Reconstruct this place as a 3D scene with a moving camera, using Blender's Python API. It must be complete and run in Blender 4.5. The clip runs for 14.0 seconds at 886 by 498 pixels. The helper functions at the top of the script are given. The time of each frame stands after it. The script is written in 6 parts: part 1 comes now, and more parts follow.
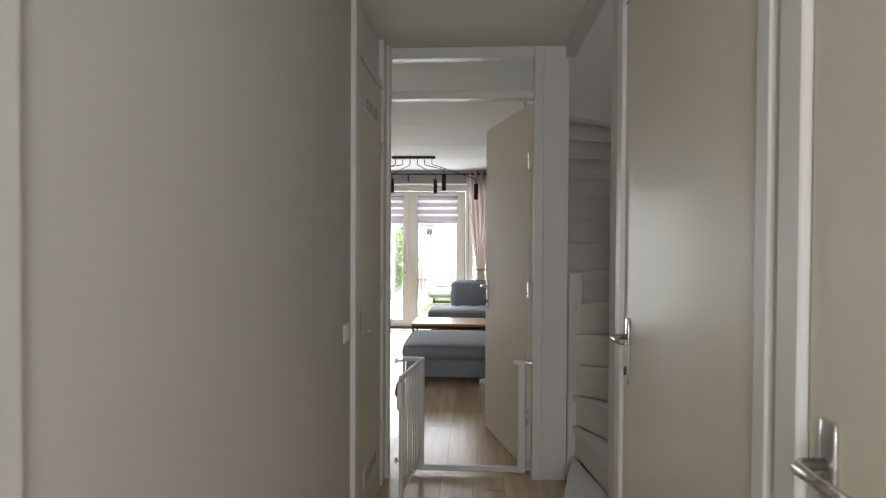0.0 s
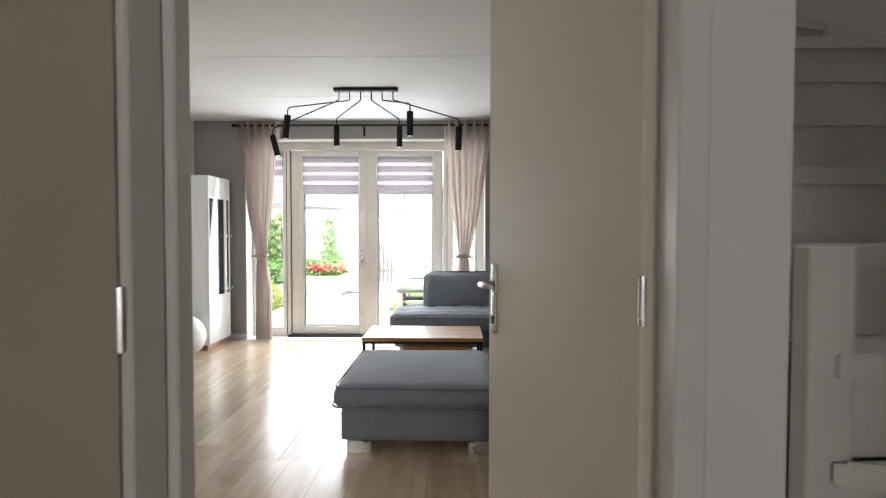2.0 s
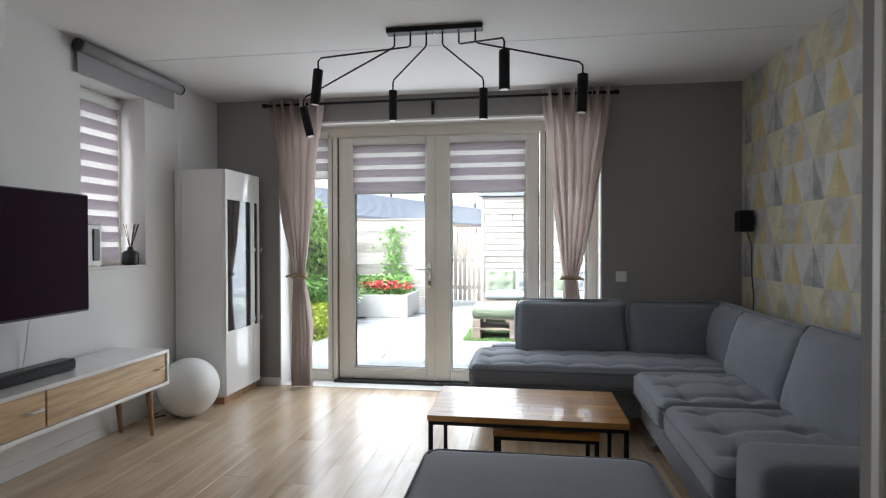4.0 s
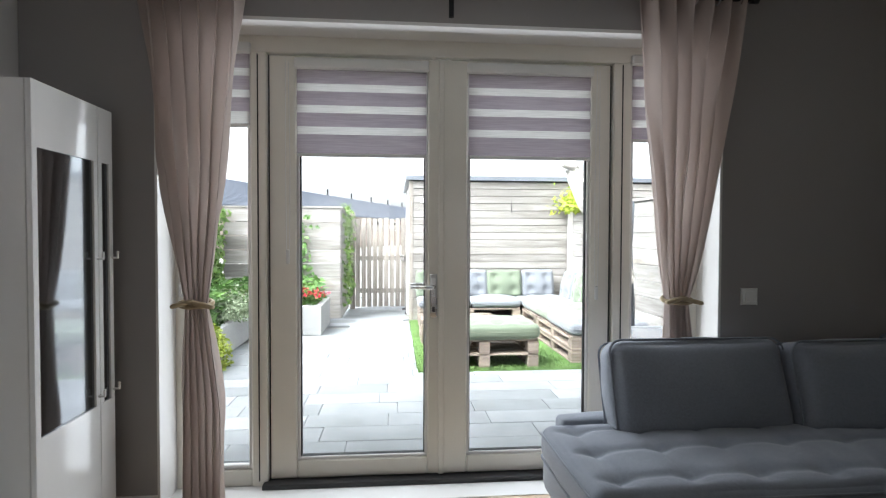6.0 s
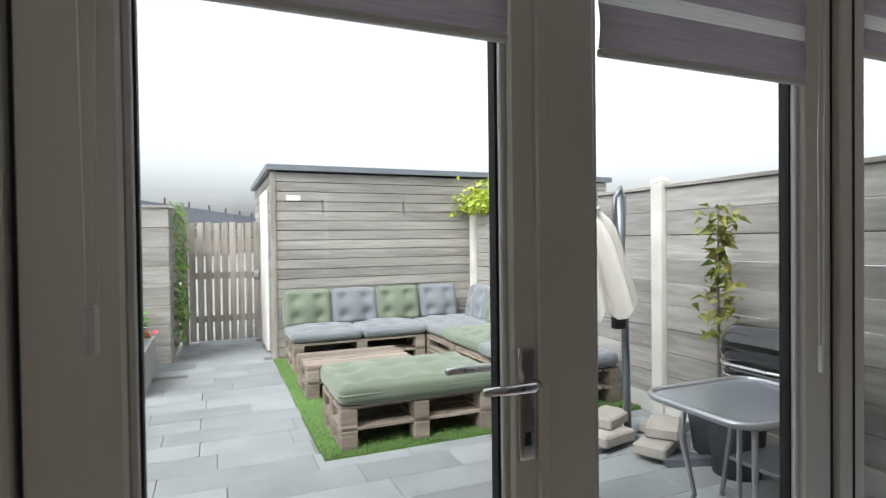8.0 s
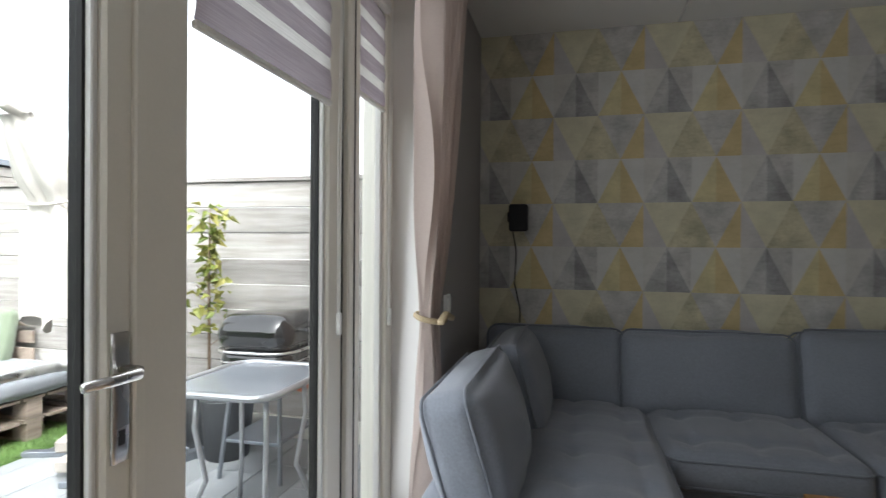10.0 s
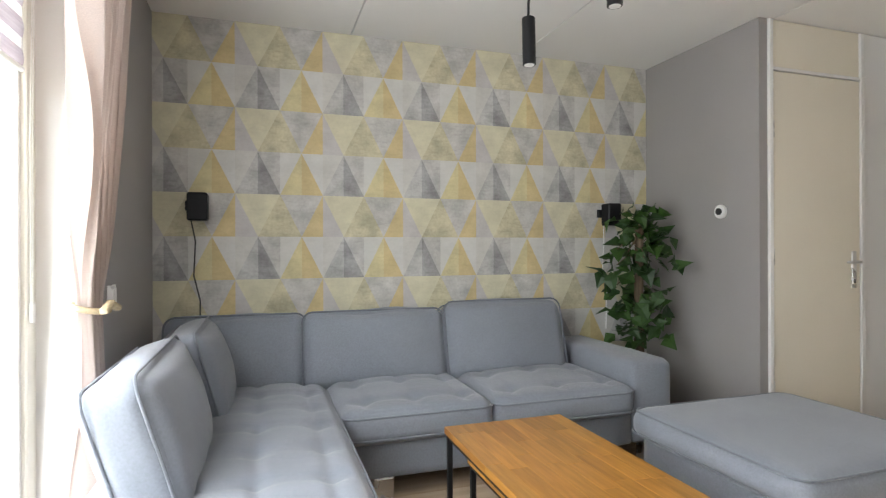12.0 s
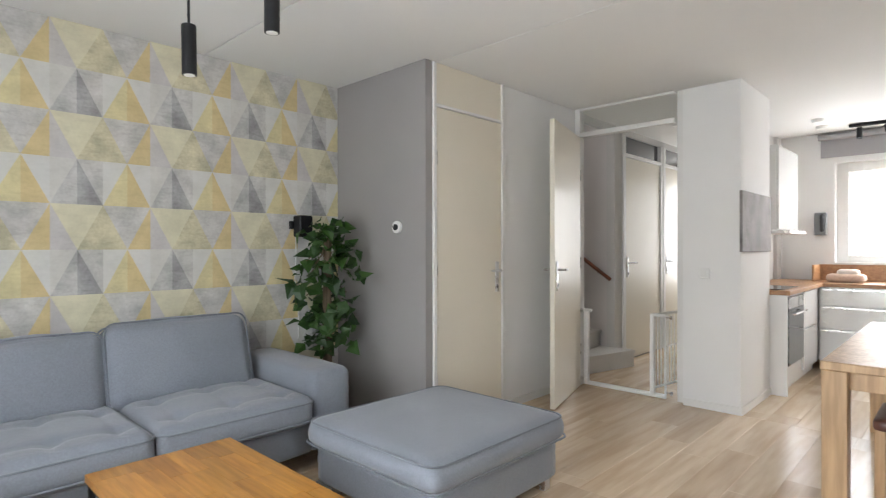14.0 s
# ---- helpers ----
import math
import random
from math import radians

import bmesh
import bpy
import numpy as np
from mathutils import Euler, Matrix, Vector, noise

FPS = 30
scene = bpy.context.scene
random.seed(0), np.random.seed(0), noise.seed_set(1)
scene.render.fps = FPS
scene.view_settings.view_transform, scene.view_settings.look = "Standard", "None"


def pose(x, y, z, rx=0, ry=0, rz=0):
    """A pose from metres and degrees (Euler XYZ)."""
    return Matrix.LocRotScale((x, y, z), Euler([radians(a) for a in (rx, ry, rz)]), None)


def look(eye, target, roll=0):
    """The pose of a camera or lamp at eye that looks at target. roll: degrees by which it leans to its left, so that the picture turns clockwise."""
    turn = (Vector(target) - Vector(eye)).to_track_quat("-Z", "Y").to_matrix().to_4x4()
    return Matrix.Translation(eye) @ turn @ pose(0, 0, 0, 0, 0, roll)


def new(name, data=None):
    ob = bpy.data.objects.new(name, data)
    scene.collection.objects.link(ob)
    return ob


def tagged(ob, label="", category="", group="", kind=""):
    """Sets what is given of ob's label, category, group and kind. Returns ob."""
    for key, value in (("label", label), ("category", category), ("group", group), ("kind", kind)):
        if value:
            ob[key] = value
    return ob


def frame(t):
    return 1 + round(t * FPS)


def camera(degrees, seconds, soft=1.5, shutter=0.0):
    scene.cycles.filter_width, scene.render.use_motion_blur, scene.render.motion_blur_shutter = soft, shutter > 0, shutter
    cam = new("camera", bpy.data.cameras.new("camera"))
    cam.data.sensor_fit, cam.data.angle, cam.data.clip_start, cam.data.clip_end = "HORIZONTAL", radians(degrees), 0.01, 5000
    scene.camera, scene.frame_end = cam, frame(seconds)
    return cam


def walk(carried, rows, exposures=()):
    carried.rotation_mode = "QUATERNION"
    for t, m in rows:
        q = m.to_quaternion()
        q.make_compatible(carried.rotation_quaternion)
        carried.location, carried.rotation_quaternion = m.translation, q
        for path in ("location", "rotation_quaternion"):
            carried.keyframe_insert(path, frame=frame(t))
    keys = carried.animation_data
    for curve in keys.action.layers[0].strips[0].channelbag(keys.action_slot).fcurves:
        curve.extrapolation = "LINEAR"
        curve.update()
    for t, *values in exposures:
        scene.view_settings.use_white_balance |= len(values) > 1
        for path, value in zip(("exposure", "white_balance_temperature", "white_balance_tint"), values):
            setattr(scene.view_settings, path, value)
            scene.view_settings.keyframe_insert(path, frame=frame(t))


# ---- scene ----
cam = camera(77.8, 14.0, soft=1.15, shutter=0.2)
PATH = [
    (0, (0.052, -0.355, 1.452), (-0.068, 1.641, 1.422), 0.3),
    (0.5, (0.071, 0.161, 1.336), (-0.02, 2.157, 1.253), -0.1),
    (1, (0.061, 0.742, 1.298), (-0.019, 2.739, 1.221), 0.1),
    (1.5, (0.057, 1.378, 1.305), (0.01, 3.376, 1.231), -0.1),
    (2, (0.004, 2.01, 1.285), (-0.034, 4.009, 1.222), 0.1),
    (2.5, (-0.008, 2.647, 1.332), (-0.071, 4.644, 1.262), -0.1),
    (3, (-0.082, 3.144, 1.311), (-0.258, 5.136, 1.275), -0.0),
    (3.5, (-0.16, 3.516, 1.319), (-0.428, 5.497, 1.286), -0.1),
    (4, (-0.26, 3.745, 1.291), (-0.552, 5.724, 1.268), -0.1),
    (4.2, (-0.272, 3.857, 1.273), (-0.581, 5.833, 1.255), -0.2),
    (6.5, (-1.583, 6.422, 1.336), (-1.237, 8.391, 1.277), -0.1),
    (6.8, (-1.657, 6.834, 1.336), (-1.235, 8.788, 1.277), -0.4),
    (7, (-1.672, 7.06, 1.348), (-1.214, 9.005, 1.286), -0.5),
    (7.2, (-1.681, 7.254, 1.349), (-1.201, 9.195, 1.295), -0.7),
    (9.5, (-1.801, 7.858, 1.305), (-0.058, 8.839, 1.296), 0.4),
    (10, (-1.932, 7.877, 1.275), (0.014, 8.34, 1.266), 0.4),
    (10.5, (-1.989, 7.916, 1.201), (0.011, 7.923, 1.212), -0.2),
    (11, (-2.026, 7.908, 1.199), (-0.046, 7.629, 1.2), -0.3),
    (11.5, (-2.039, 7.884, 1.188), (-0.094, 7.421, 1.193), -0.2),
    (12, (-2.069, 7.846, 1.199), (-0.169, 7.221, 1.2), -0.2),
    (12.5, (-2.111, 7.783, 1.224), (-0.278, 6.983, 1.217), -0.2),
    (13, (-2.139, 7.714, 1.263), (-0.426, 6.682, 1.259), -0.2),
    (13.5, (-2.195, 7.658, 1.296), (-0.637, 6.404, 1.287), -0.2),
    (14, (-2.227, 7.653, 1.288), (-0.843, 6.209, 1.283), -0.1),
]
EXPOSURES = [(t, stops, kelvin, 10) for t, stops, kelvin in (
    (0.0, 2.95, 6350), (0.5, 3.4, 6350), (1.0, 3.35, 6350), (2.0, 3.15, 6300), (2.5, 2.7, 6300), (3.0, 2.6, 6200), (3.5, 2.32, 6150), (4.2, 2.2, 6100), (6.3, 1.6, 6150), (6.8, 1.15, 6250), (7.2, 0.9, 6300), (9.3, 0.45, 6300),
    (9.5, 0.45, 6300), (10.0, 1.75, 6300), (10.5, 2.75, 6350), (11.0, 3.2, 6400), (12.0, 3.6, 6450), (13.0, 3.72, 6350), (14.0, 3.7, 6250))]
walk(cam, [(t, look(eye, target, roll)) for t, eye, target, roll in PATH], EXPOSURES)

# ---- daylight: thin high cloud, soft sun ----
SUN_EL, SUN_AZ = 52, 232
world = bpy.data.worlds.new("sky")
scene.world = world
world.use_nodes = True
wn = world.node_tree
sky = wn.nodes.new("ShaderNodeTexSky")
sky.sky_type, sky.sun_disc = "NISHITA", False
sky.sun_elevation, sky.sun_rotation = radians(SUN_EL), radians(SUN_AZ)
sky.air_density, sky.dust_density, sky.ozone_density = 1.0, 6.0, 0.5
hazy = wn.nodes.new("ShaderNodeHueSaturation")    # thin cloud takes most of the blue away
hazy.inputs["Saturation"].default_value, hazy.inputs["Value"].default_value = 0.14, 1.9
wn.links.new(sky.outputs[0], hazy.inputs["Color"])
wn.links.new(hazy.outputs[0], wn.nodes["Background"].inputs[0])
wn.nodes["Background"].inputs[1].default_value = 0.15
sun = new("sun", bpy.data.lights.new("sun", "SUN"))
sun.data.energy, sun.data.angle, sun.data.color = 0.5, radians(16), (1.0, 0.96, 0.9)
az, el = radians(SUN_AZ), radians(SUN_EL)
sun_from = Vector((math.sin(az) * math.cos(el), math.cos(az) * math.cos(el), math.sin(el)))
sun.matrix_world = look(sun_from * 30, (0, 0, 0))


def area_lamp(name, at, target, w, h, power, tint=(1.0, 0.985, 0.96)):
    lamp = new(name, bpy.data.lights.new(name, "AREA"))
    lamp.data.shape, lamp.data.size, lamp.data.size_y = "RECTANGLE", w, h
    lamp.data.energy, lamp.data.color = power, tint
    lamp.matrix_world = look(at, target)
    return lamp


# area lamps stand in for sky light at the kitchen window and garden doors
# added fill before the solid front wall, for daylight from an unseen front door
area_lamp("hall_front_fill", (0.1, -1.42, 1.5), (0.1, 0, 1.4), 0.7, 1.6, 2.9)
area_lamp("kitchen_window_light", (-2.2, 0.0, 1.65), (-2.2, 1, 1.5), 1.6, 1.0, 4.0)
area_lamp("garden_door_light", (-1.03, 8.60, 1.2), (-1.03, 5, 1.0), 2.7, 2.15, 8.5, (0.95, 0.98, 1.0))
# added fill lamp high in the stairwell, with no fitting or window there
area_lamp("stairwell_fill", (1.0, 3.4, 4.7), (1.0, 3.0, 0), 0.6, 0.6, 0.9)

# ---- materials ----
MATS = {}


def nodes_of(name):
    m = bpy.data.materials.new(name)
    m.use_nodes = True
    nt = m.node_tree
    return m, nt, nt.nodes["Principled BSDF"]


def add(nt, kind, **values):
    n = nt.nodes.new(kind)
    for k, v in values.items():
        n.inputs[k.replace("_", " ")].default_value = v
    return n


def coords(nt, per_object):
    """Object coordinates, shifted at random for each object."""
    tc = nt.nodes.new("ShaderNodeTexCoord")
    if not per_object:
        return tc.outputs["Object"]
    info = nt.nodes.new("ShaderNodeObjectInfo")
    mul = nt.nodes.new("ShaderNodeVectorMath")
    mul.operation = "MULTIPLY_ADD"
    nt.links.new(info.outputs["Random"], mul.inputs[0])
    mul.inputs[1].default_value = (37, 53, 71)
    nt.links.new(tc.outputs["Object"], mul.inputs[2])
    return mul.outputs[0]


def ramp(nt, fac, stops):
    r = nt.nodes.new("ShaderNodeValToRGB")
    while len(r.color_ramp.elements) < len(stops):
        r.color_ramp.elements.new(0.5)
    for e, (p, c) in zip(r.color_ramp.elements, stops):
        e.position, e.color = p, (*c, 1)
    nt.links.new(fac, r.inputs[0])
    return r.outputs[0]


def mixc(nt, a, b, fac, blend="MIX"):
    m = nt.nodes.new("ShaderNodeMix")
    m.data_type, m.blend_type = "RGBA", blend
    for v, s in ((a, m.inputs[6]), (b, m.inputs[7]), (fac, m.inputs[0])):
        if isinstance(v, bpy.types.NodeSocket):
            nt.links.new(v, s)
        else:
            s.default_value = (*v, 1) if isinstance(v, tuple) else v
    return m.outputs[2]


def bump(nt, p, height, strength, dist=0.01):
    b = nt.nodes.new("ShaderNodeBump")
    b.inputs["Strength"].default_value, b.inputs["Distance"].default_value = strength, dist
    nt.links.new(height, b.inputs["Height"])
    nt.links.new(b.outputs[0], p.inputs["Normal"])


def noise_tex(nt, vec, scale, detail=4, stretch=None):
    if stretch:
        m = nt.nodes.new("ShaderNodeMapping")
        m.inputs["Scale"].default_value = stretch
        nt.links.new(vec, m.inputs[0])
        vec = m.outputs[0]
    n = add(nt, "ShaderNodeTexNoise", Scale=scale, Detail=detail)
    nt.links.new(vec, n.inputs["Vector"])
    return n.outputs["Fac"]


def surf(name, col, rough=0.6, var=0.08, s1=2.5, s2=90, relief=0.08, metal=0.0, coat=0.0, per_object=True, sheen=0.0, shine=0.5, tone=0.0):
    """Paint, metal, plastic, stone: base colour with large stains and fine grain, and a fine relief."""
    if name in MATS:
        return MATS[name]
    m, nt, p = nodes_of(name)
    v = coords(nt, per_object)
    big, fine = noise_tex(nt, v, s1, 3), noise_tex(nt, v, s2, 5)
    lo = tuple(c * (1 - var) for c in col)
    hi = tuple(min(1, c * (1 + var)) for c in col)
    c = ramp(nt, big, [(0.3, lo), (0.7, hi)])
    c = mixc(nt, c, ramp(nt, fine, [(0.3, (1 - var,) * 3), (0.7, (1 + var * 0.4,) * 3)]), 0.6, "MULTIPLY")
    if tone:
        info = nt.nodes.new("ShaderNodeObjectInfo")
        c = mixc(nt, c, ramp(nt, info.outputs["Random"], [(0.0, (1 - tone,) * 3), (1.0, (1 + tone * 0.7,) * 3)]), 1.0, "MULTIPLY")
    nt.links.new(c, p.inputs["Base Color"])
    rr = nt.nodes.new("ShaderNodeMapRange")
    rr.inputs["To Min"].default_value, rr.inputs["To Max"].default_value = max(0.02, rough - 0.07), min(1, rough + 0.07)
    nt.links.new(big, rr.inputs["Value"])
    nt.links.new(rr.outputs[0], p.inputs["Roughness"])
    p.inputs["Metallic"].default_value = metal
    p.inputs["Coat Weight"].default_value = coat
    p.inputs["Sheen Weight"].default_value = sheen
    p.inputs["Specular IOR Level"].default_value = shine
    if relief:
        bump(nt, p, fine, relief, 0.004)
    MATS[name] = m
    return m


def wood(name, dark, light, rough=0.45, axis=1, scale=6.0, relief=0.1, tone=0.25, coat=0.0, knots=True, grain_dark=0.68):
    """Grain that runs along one axis of the object, with knots, and a tone of its own for each piece."""
    if name in MATS:
        return MATS[name]
    m, nt, p = nodes_of(name)
    v = coords(nt, True)
    st = [1.0, 1.0, 1.0]
    st[axis] = 0.09
    grain = noise_tex(nt, v, scale * 7, 6, tuple(st))
    broad = noise_tex(nt, v, scale, 3, tuple(st))
    c = ramp(nt, broad, [(0.3, dark), (0.72, light)])
    c = mixc(nt, c, ramp(nt, grain, [(0.35, (grain_dark, grain_dark * 0.95, grain_dark * 0.9)), (0.62, (1.06, 1.06, 1.06))]), 0.7, "MULTIPLY")
    if knots:
        st2 = [1.0, 1.0, 1.0]
        st2[axis] = 0.4
        k = noise_tex(nt, v, scale * 0.8, 2, tuple(st2))
        c = mixc(nt, c, ramp(nt, k, [(0.66, (1, 1, 1)), (0.76, (0.6, 0.52, 0.45))]), 0.8, "MULTIPLY")
    info = nt.nodes.new("ShaderNodeObjectInfo")
    c = mixc(nt, c, ramp(nt, info.outputs["Random"], [(0.0, (1 - tone,) * 3), (1.0, (1 + tone * 0.5,) * 3)]), 1.0, "MULTIPLY")
    nt.links.new(c, p.inputs["Base Color"])
    p.inputs["Roughness"].default_value = rough
    p.inputs["Coat Weight"].default_value = coat
    bump(nt, p, grain, relief, 0.004)
    MATS[name] = m
    return m


def brushed_paper(name, col, var):
    """Printed paper with dry-brush streaks along the rows and cloudy patches."""
    m, nt, p = nodes_of(name)
    v = coords(nt, False)
    cloud = noise_tex(nt, v, 9, 4)
    streak = noise_tex(nt, v, 55, 5, (1, 0.3, 1))
    fine = noise_tex(nt, v, 60, 5)
    c = ramp(nt, cloud, [(0.3, tuple(x * (1 - var) for x in col)), (0.7, tuple(min(1, x * (1 + 0.7 * var)) for x in col))])
    c = mixc(nt, c, ramp(nt, streak, [(0.30, (1 - var * 0.8,) * 3), (0.46, (1.0,) * 3), (0.72, (1 + var * 0.3,) * 3)]), 0.6, "MULTIPLY")
    c = mixc(nt, c, ramp(nt, fine, [(0.3, (1 - var * 0.6,) * 3), (0.7, (1 + var * 0.3,) * 3)]), 0.7, "MULTIPLY")
    nt.links.new(c, p.inputs["Base Color"])
    p.inputs["Roughness"].default_value = 0.75
    bump(nt, p, streak, 0.06, 0.003)
    MATS[name] = m
    return m


def cloth(name, col, weave=700, var=0.16, rough=0.92, sheen=0.25, relief=0.35):
    """Woven fabric with a mottled yarn."""
    if name in MATS:
        return MATS[name]
    m, nt, p = nodes_of(name)
    v = coords(nt, False)
    yarn = noise_tex(nt, v, weave, 2)
    mott = noise_tex(nt, v, 120, 4)
    big = noise_tex(nt, v, 3, 3)
    c = ramp(nt, mott, [(0.3, tuple(x * (1 - var) for x in col)), (0.7, tuple(x * (1 + var) for x in col))])
    c = mixc(nt, c, ramp(nt, yarn, [(0.3, (0.8,) * 3), (0.7, (1.1,) * 3)]), 0.8, "MULTIPLY")
    c = mixc(nt, c, ramp(nt, big, [(0.3, (0.93,) * 3), (0.7, (1.04,) * 3)]), 1.0, "MULTIPLY")
    nt.links.new(c, p.inputs["Base Color"])
    p.inputs["Roughness"].default_value = rough
    p.inputs["Sheen Weight"].default_value = sheen
    bump(nt, p, yarn, relief, 0.002)
    MATS[name] = m
    return m


def sheer(name, col, through_part, thread=(0.12, 1, 4)):
    """Thin cloth that lets part of the light through."""
    m, nt, p = nodes_of(name)
    v = coords(nt, False)
    lines = noise_tex(nt, v, 60, 5, thread)
    c = ramp(nt, lines, [(0.3, tuple(x * 0.75 for x in col)), (0.7, col)])
    nt.links.new(c, p.inputs["Base Color"])
    p.inputs["Roughness"].default_value = 0.9
    tr = nt.nodes.new("ShaderNodeBsdfTranslucent")
    nt.links.new(c, tr.inputs[0])
    mx = nt.nodes.new("ShaderNodeMixShader")
    mx.inputs[0].default_value = through_part
    nt.links.new(p.outputs[0], mx.inputs[1])
    nt.links.new(tr.outputs[0], mx.inputs[2])
    nt.links.new(mx.outputs[0], nt.nodes["Material Output"].inputs[0])
    return m


def pane_glass(name, tint=(0.97, 0.985, 0.98)):
    m, nt, p = nodes_of(name)
    nt.nodes.remove(p)
    clear, gloss = nt.nodes.new("ShaderNodeBsdfTransparent"), nt.nodes.new("ShaderNodeBsdfGlossy")
    clear.inputs[0].default_value = (*tint, 1)
    gloss.inputs["Roughness"].default_value = 0.01
    lw = add(nt, "ShaderNodeLayerWeight", Blend=0.5)
    pw = nt.nodes.new("ShaderNodeMath")
    pw.operation = "POWER"
    nt.links.new(lw.outputs["Facing"], pw.inputs[0])
    pw.inputs[1].default_value = 5.0
    fr = nt.nodes.new("ShaderNodeMath")
    fr.operation = "MULTIPLY_ADD"
    nt.links.new(pw.outputs[0], fr.inputs[0])
    fr.inputs[1].default_value, fr.inputs[2].default_value = 0.5, 0.02
    mx = nt.nodes.new("ShaderNodeMixShader")
    nt.links.new(fr.outputs[0], mx.inputs[0])
    nt.links.new(clear.outputs[0], mx.inputs[1])
    nt.links.new(gloss.outputs[0], mx.inputs[2])
    nt.links.new(mx.outputs[0], nt.nodes["Material Output"].inputs[0])
    return m


def leaf_mat(name, dark, light):
    m, nt, p = nodes_of(name)
    geo = nt.nodes.new("ShaderNodeNewGeometry")
    c = ramp(nt, geo.outputs["Random Per Island"], [(0.0, dark), (1.0, light)])
    nt.links.new(c, p.inputs["Base Color"])
    p.inputs["Roughness"].default_value = 0.45
    tr = nt.nodes.new("ShaderNodeBsdfTranslucent")
    nt.links.new(c, tr.inputs[0])
    mx = nt.nodes.new("ShaderNodeMixShader")
    mx.inputs[0].default_value = 0.25
    nt.links.new(p.outputs[0], mx.inputs[1])
    nt.links.new(tr.outputs[0], mx.inputs[2])
    nt.links.new(mx.outputs[0], nt.nodes["Material Output"].inputs[0])
    return m


M_WALL = surf("white_wall_paint", (0.76, 0.755, 0.745), 0.85, 0.03, 1.2, 240, 0.12, per_object=False)
M_HALLWALL = surf("hall_plaster", (0.60, 0.585, 0.56), 0.88, 0.03, 1.2, 200, 0.18, per_object=False)
M_GREY = surf("taupe_grey_wall_paint", (0.30, 0.285, 0.28), 0.88, 0.04, 1.0, 220, 0.15, per_object=False)
M_CEIL = surf("ceiling_paint", (0.74, 0.735, 0.72), 0.9, 0.02, 0.8, 180, 0.1, per_object=False)
M_TRIM = surf("white_lacquered_trim", (0.72, 0.71, 0.69), 0.42, 0.03, 2, 150, 0.03)
M_CREAM = surf("cream_door_lacquer", (0.70, 0.65, 0.545), 0.4, 0.03, 1.2, 130, 0.05, coat=0.06)
M_UPVC = surf("cream_window_frame", (0.80, 0.775, 0.70), 0.32, 0.03, 2, 130, 0.02, coat=0.2)
M_STAIR = surf("white_stair_paint", (0.64, 0.62, 0.59), 0.5, 0.07, 3, 90, 0.08)
M_PINK = surf("pale_plaster", (0.66, 0.625, 0.605), 0.9, 0.03, 1.5, 190, 0.2, per_object=False)
M_BLACK = surf("black_powder_coat", (0.012, 0.012, 0.013), 0.42, 0.1, 5, 200, 0.03, shine=0.2)
M_CHROME = surf("brushed_steel", (0.62, 0.61, 0.6), 0.28, 0.05, 8, 160, 0.03, metal=1.0)
M_GLOSSW = surf("gloss_white_front", (0.78, 0.78, 0.77), 0.12, 0.015, 2, 60, 0.0, coat=0.5)
M_WHITEPL = surf("white_plastic", (0.76, 0.76, 0.74), 0.4, 0.02, 4, 90, 0.02)
M_DARKPL = surf("dark_plastic", (0.02, 0.02, 0.022), 0.35, 0.1, 4, 90, 0.03)
M_GASKET = surf("black_rubber_gasket", (0.015, 0.015, 0.015), 0.7, 0.1, 6, 90, 0.02)
M_SOFA = cloth("grey_woven_upholstery", (0.20, 0.218, 0.255), var=0.09, sheen=0.25)
M_PIPE = cloth("dark_grey_piping", (0.15, 0.165, 0.195))
M_CURTAIN = sheer("beige_curtain_cloth", (0.57, 0.485, 0.44), 0.36, (9, 9, 6))
M_BLIND = sheer("lilac_grey_blind_band", (0.45, 0.395, 0.435), 0.3)
# side-window copies of both bands, made less translucent to dim the light through them
M_BLIND2 = sheer("dimmed_lilac_blind_band", (0.42, 0.37, 0.41), 0.07)
M_SHEER2 = sheer("dimmed_sheer_band", (0.66, 0.64, 0.63), 0.17)
M_SHEER = sheer("sheer_white_band", (0.70, 0.68, 0.66), 0.5)
M_ROPE = wood("straw_rope", (0.35, 0.27, 0.16), (0.52, 0.43, 0.28), 0.8, 0, 20, 0.3, 0.1, knots=False)
M_GLASS = pane_glass("window_glass")
M_OAK = wood("oak_laminate", (0.52, 0.385, 0.255), (0.70, 0.57, 0.42), 0.24, 1, 3.0, 0.015, 0.11, grain_dark=0.82)
M_TABLE = wood("orange_oak_block", (0.36, 0.155, 0.03), (0.56, 0.275, 0.058), 0.3, 0, 8, 0.04, 0.2, coat=0.3, knots=False)
M_BENCHOAK = wood("light_oak_veneer", (0.50, 0.34, 0.18), (0.62, 0.45, 0.26), 0.4, 1, 6, 0.04, 0.08)
M_LEGWOOD = wood("tapered_leg_wood", (0.33, 0.18, 0.09), (0.45, 0.27, 0.15), 0.4, 2, 9, 0.05, 0.1, knots=False)
M_DINING = wood("solid_oak", (0.45, 0.28, 0.14), (0.60, 0.41, 0.23), 0.4, 2, 6, 0.06, 0.12)
M_WORKTOP = wood("worktop_wood", (0.33, 0.16, 0.07), (0.48, 0.27, 0.13), 0.4, 1, 7, 0.05, 0.1, knots=False)
M_FENCE = wood("weathered_grey_board", (0.22, 0.205, 0.19), (0.385, 0.37, 0.35), 0.85, 0, 5, 0.5, 0.2)
M_FENCEY = wood("weathered_grey_plank", (0.22, 0.21, 0.20), (0.38, 0.37, 0.355), 0.85, 1, 5, 0.5, 0.2)
M_FENCEZ = wood("weathered_grey_slat", (0.25, 0.225, 0.20), (0.42, 0.385, 0.345), 0.85, 2, 5, 0.5, 0.2)
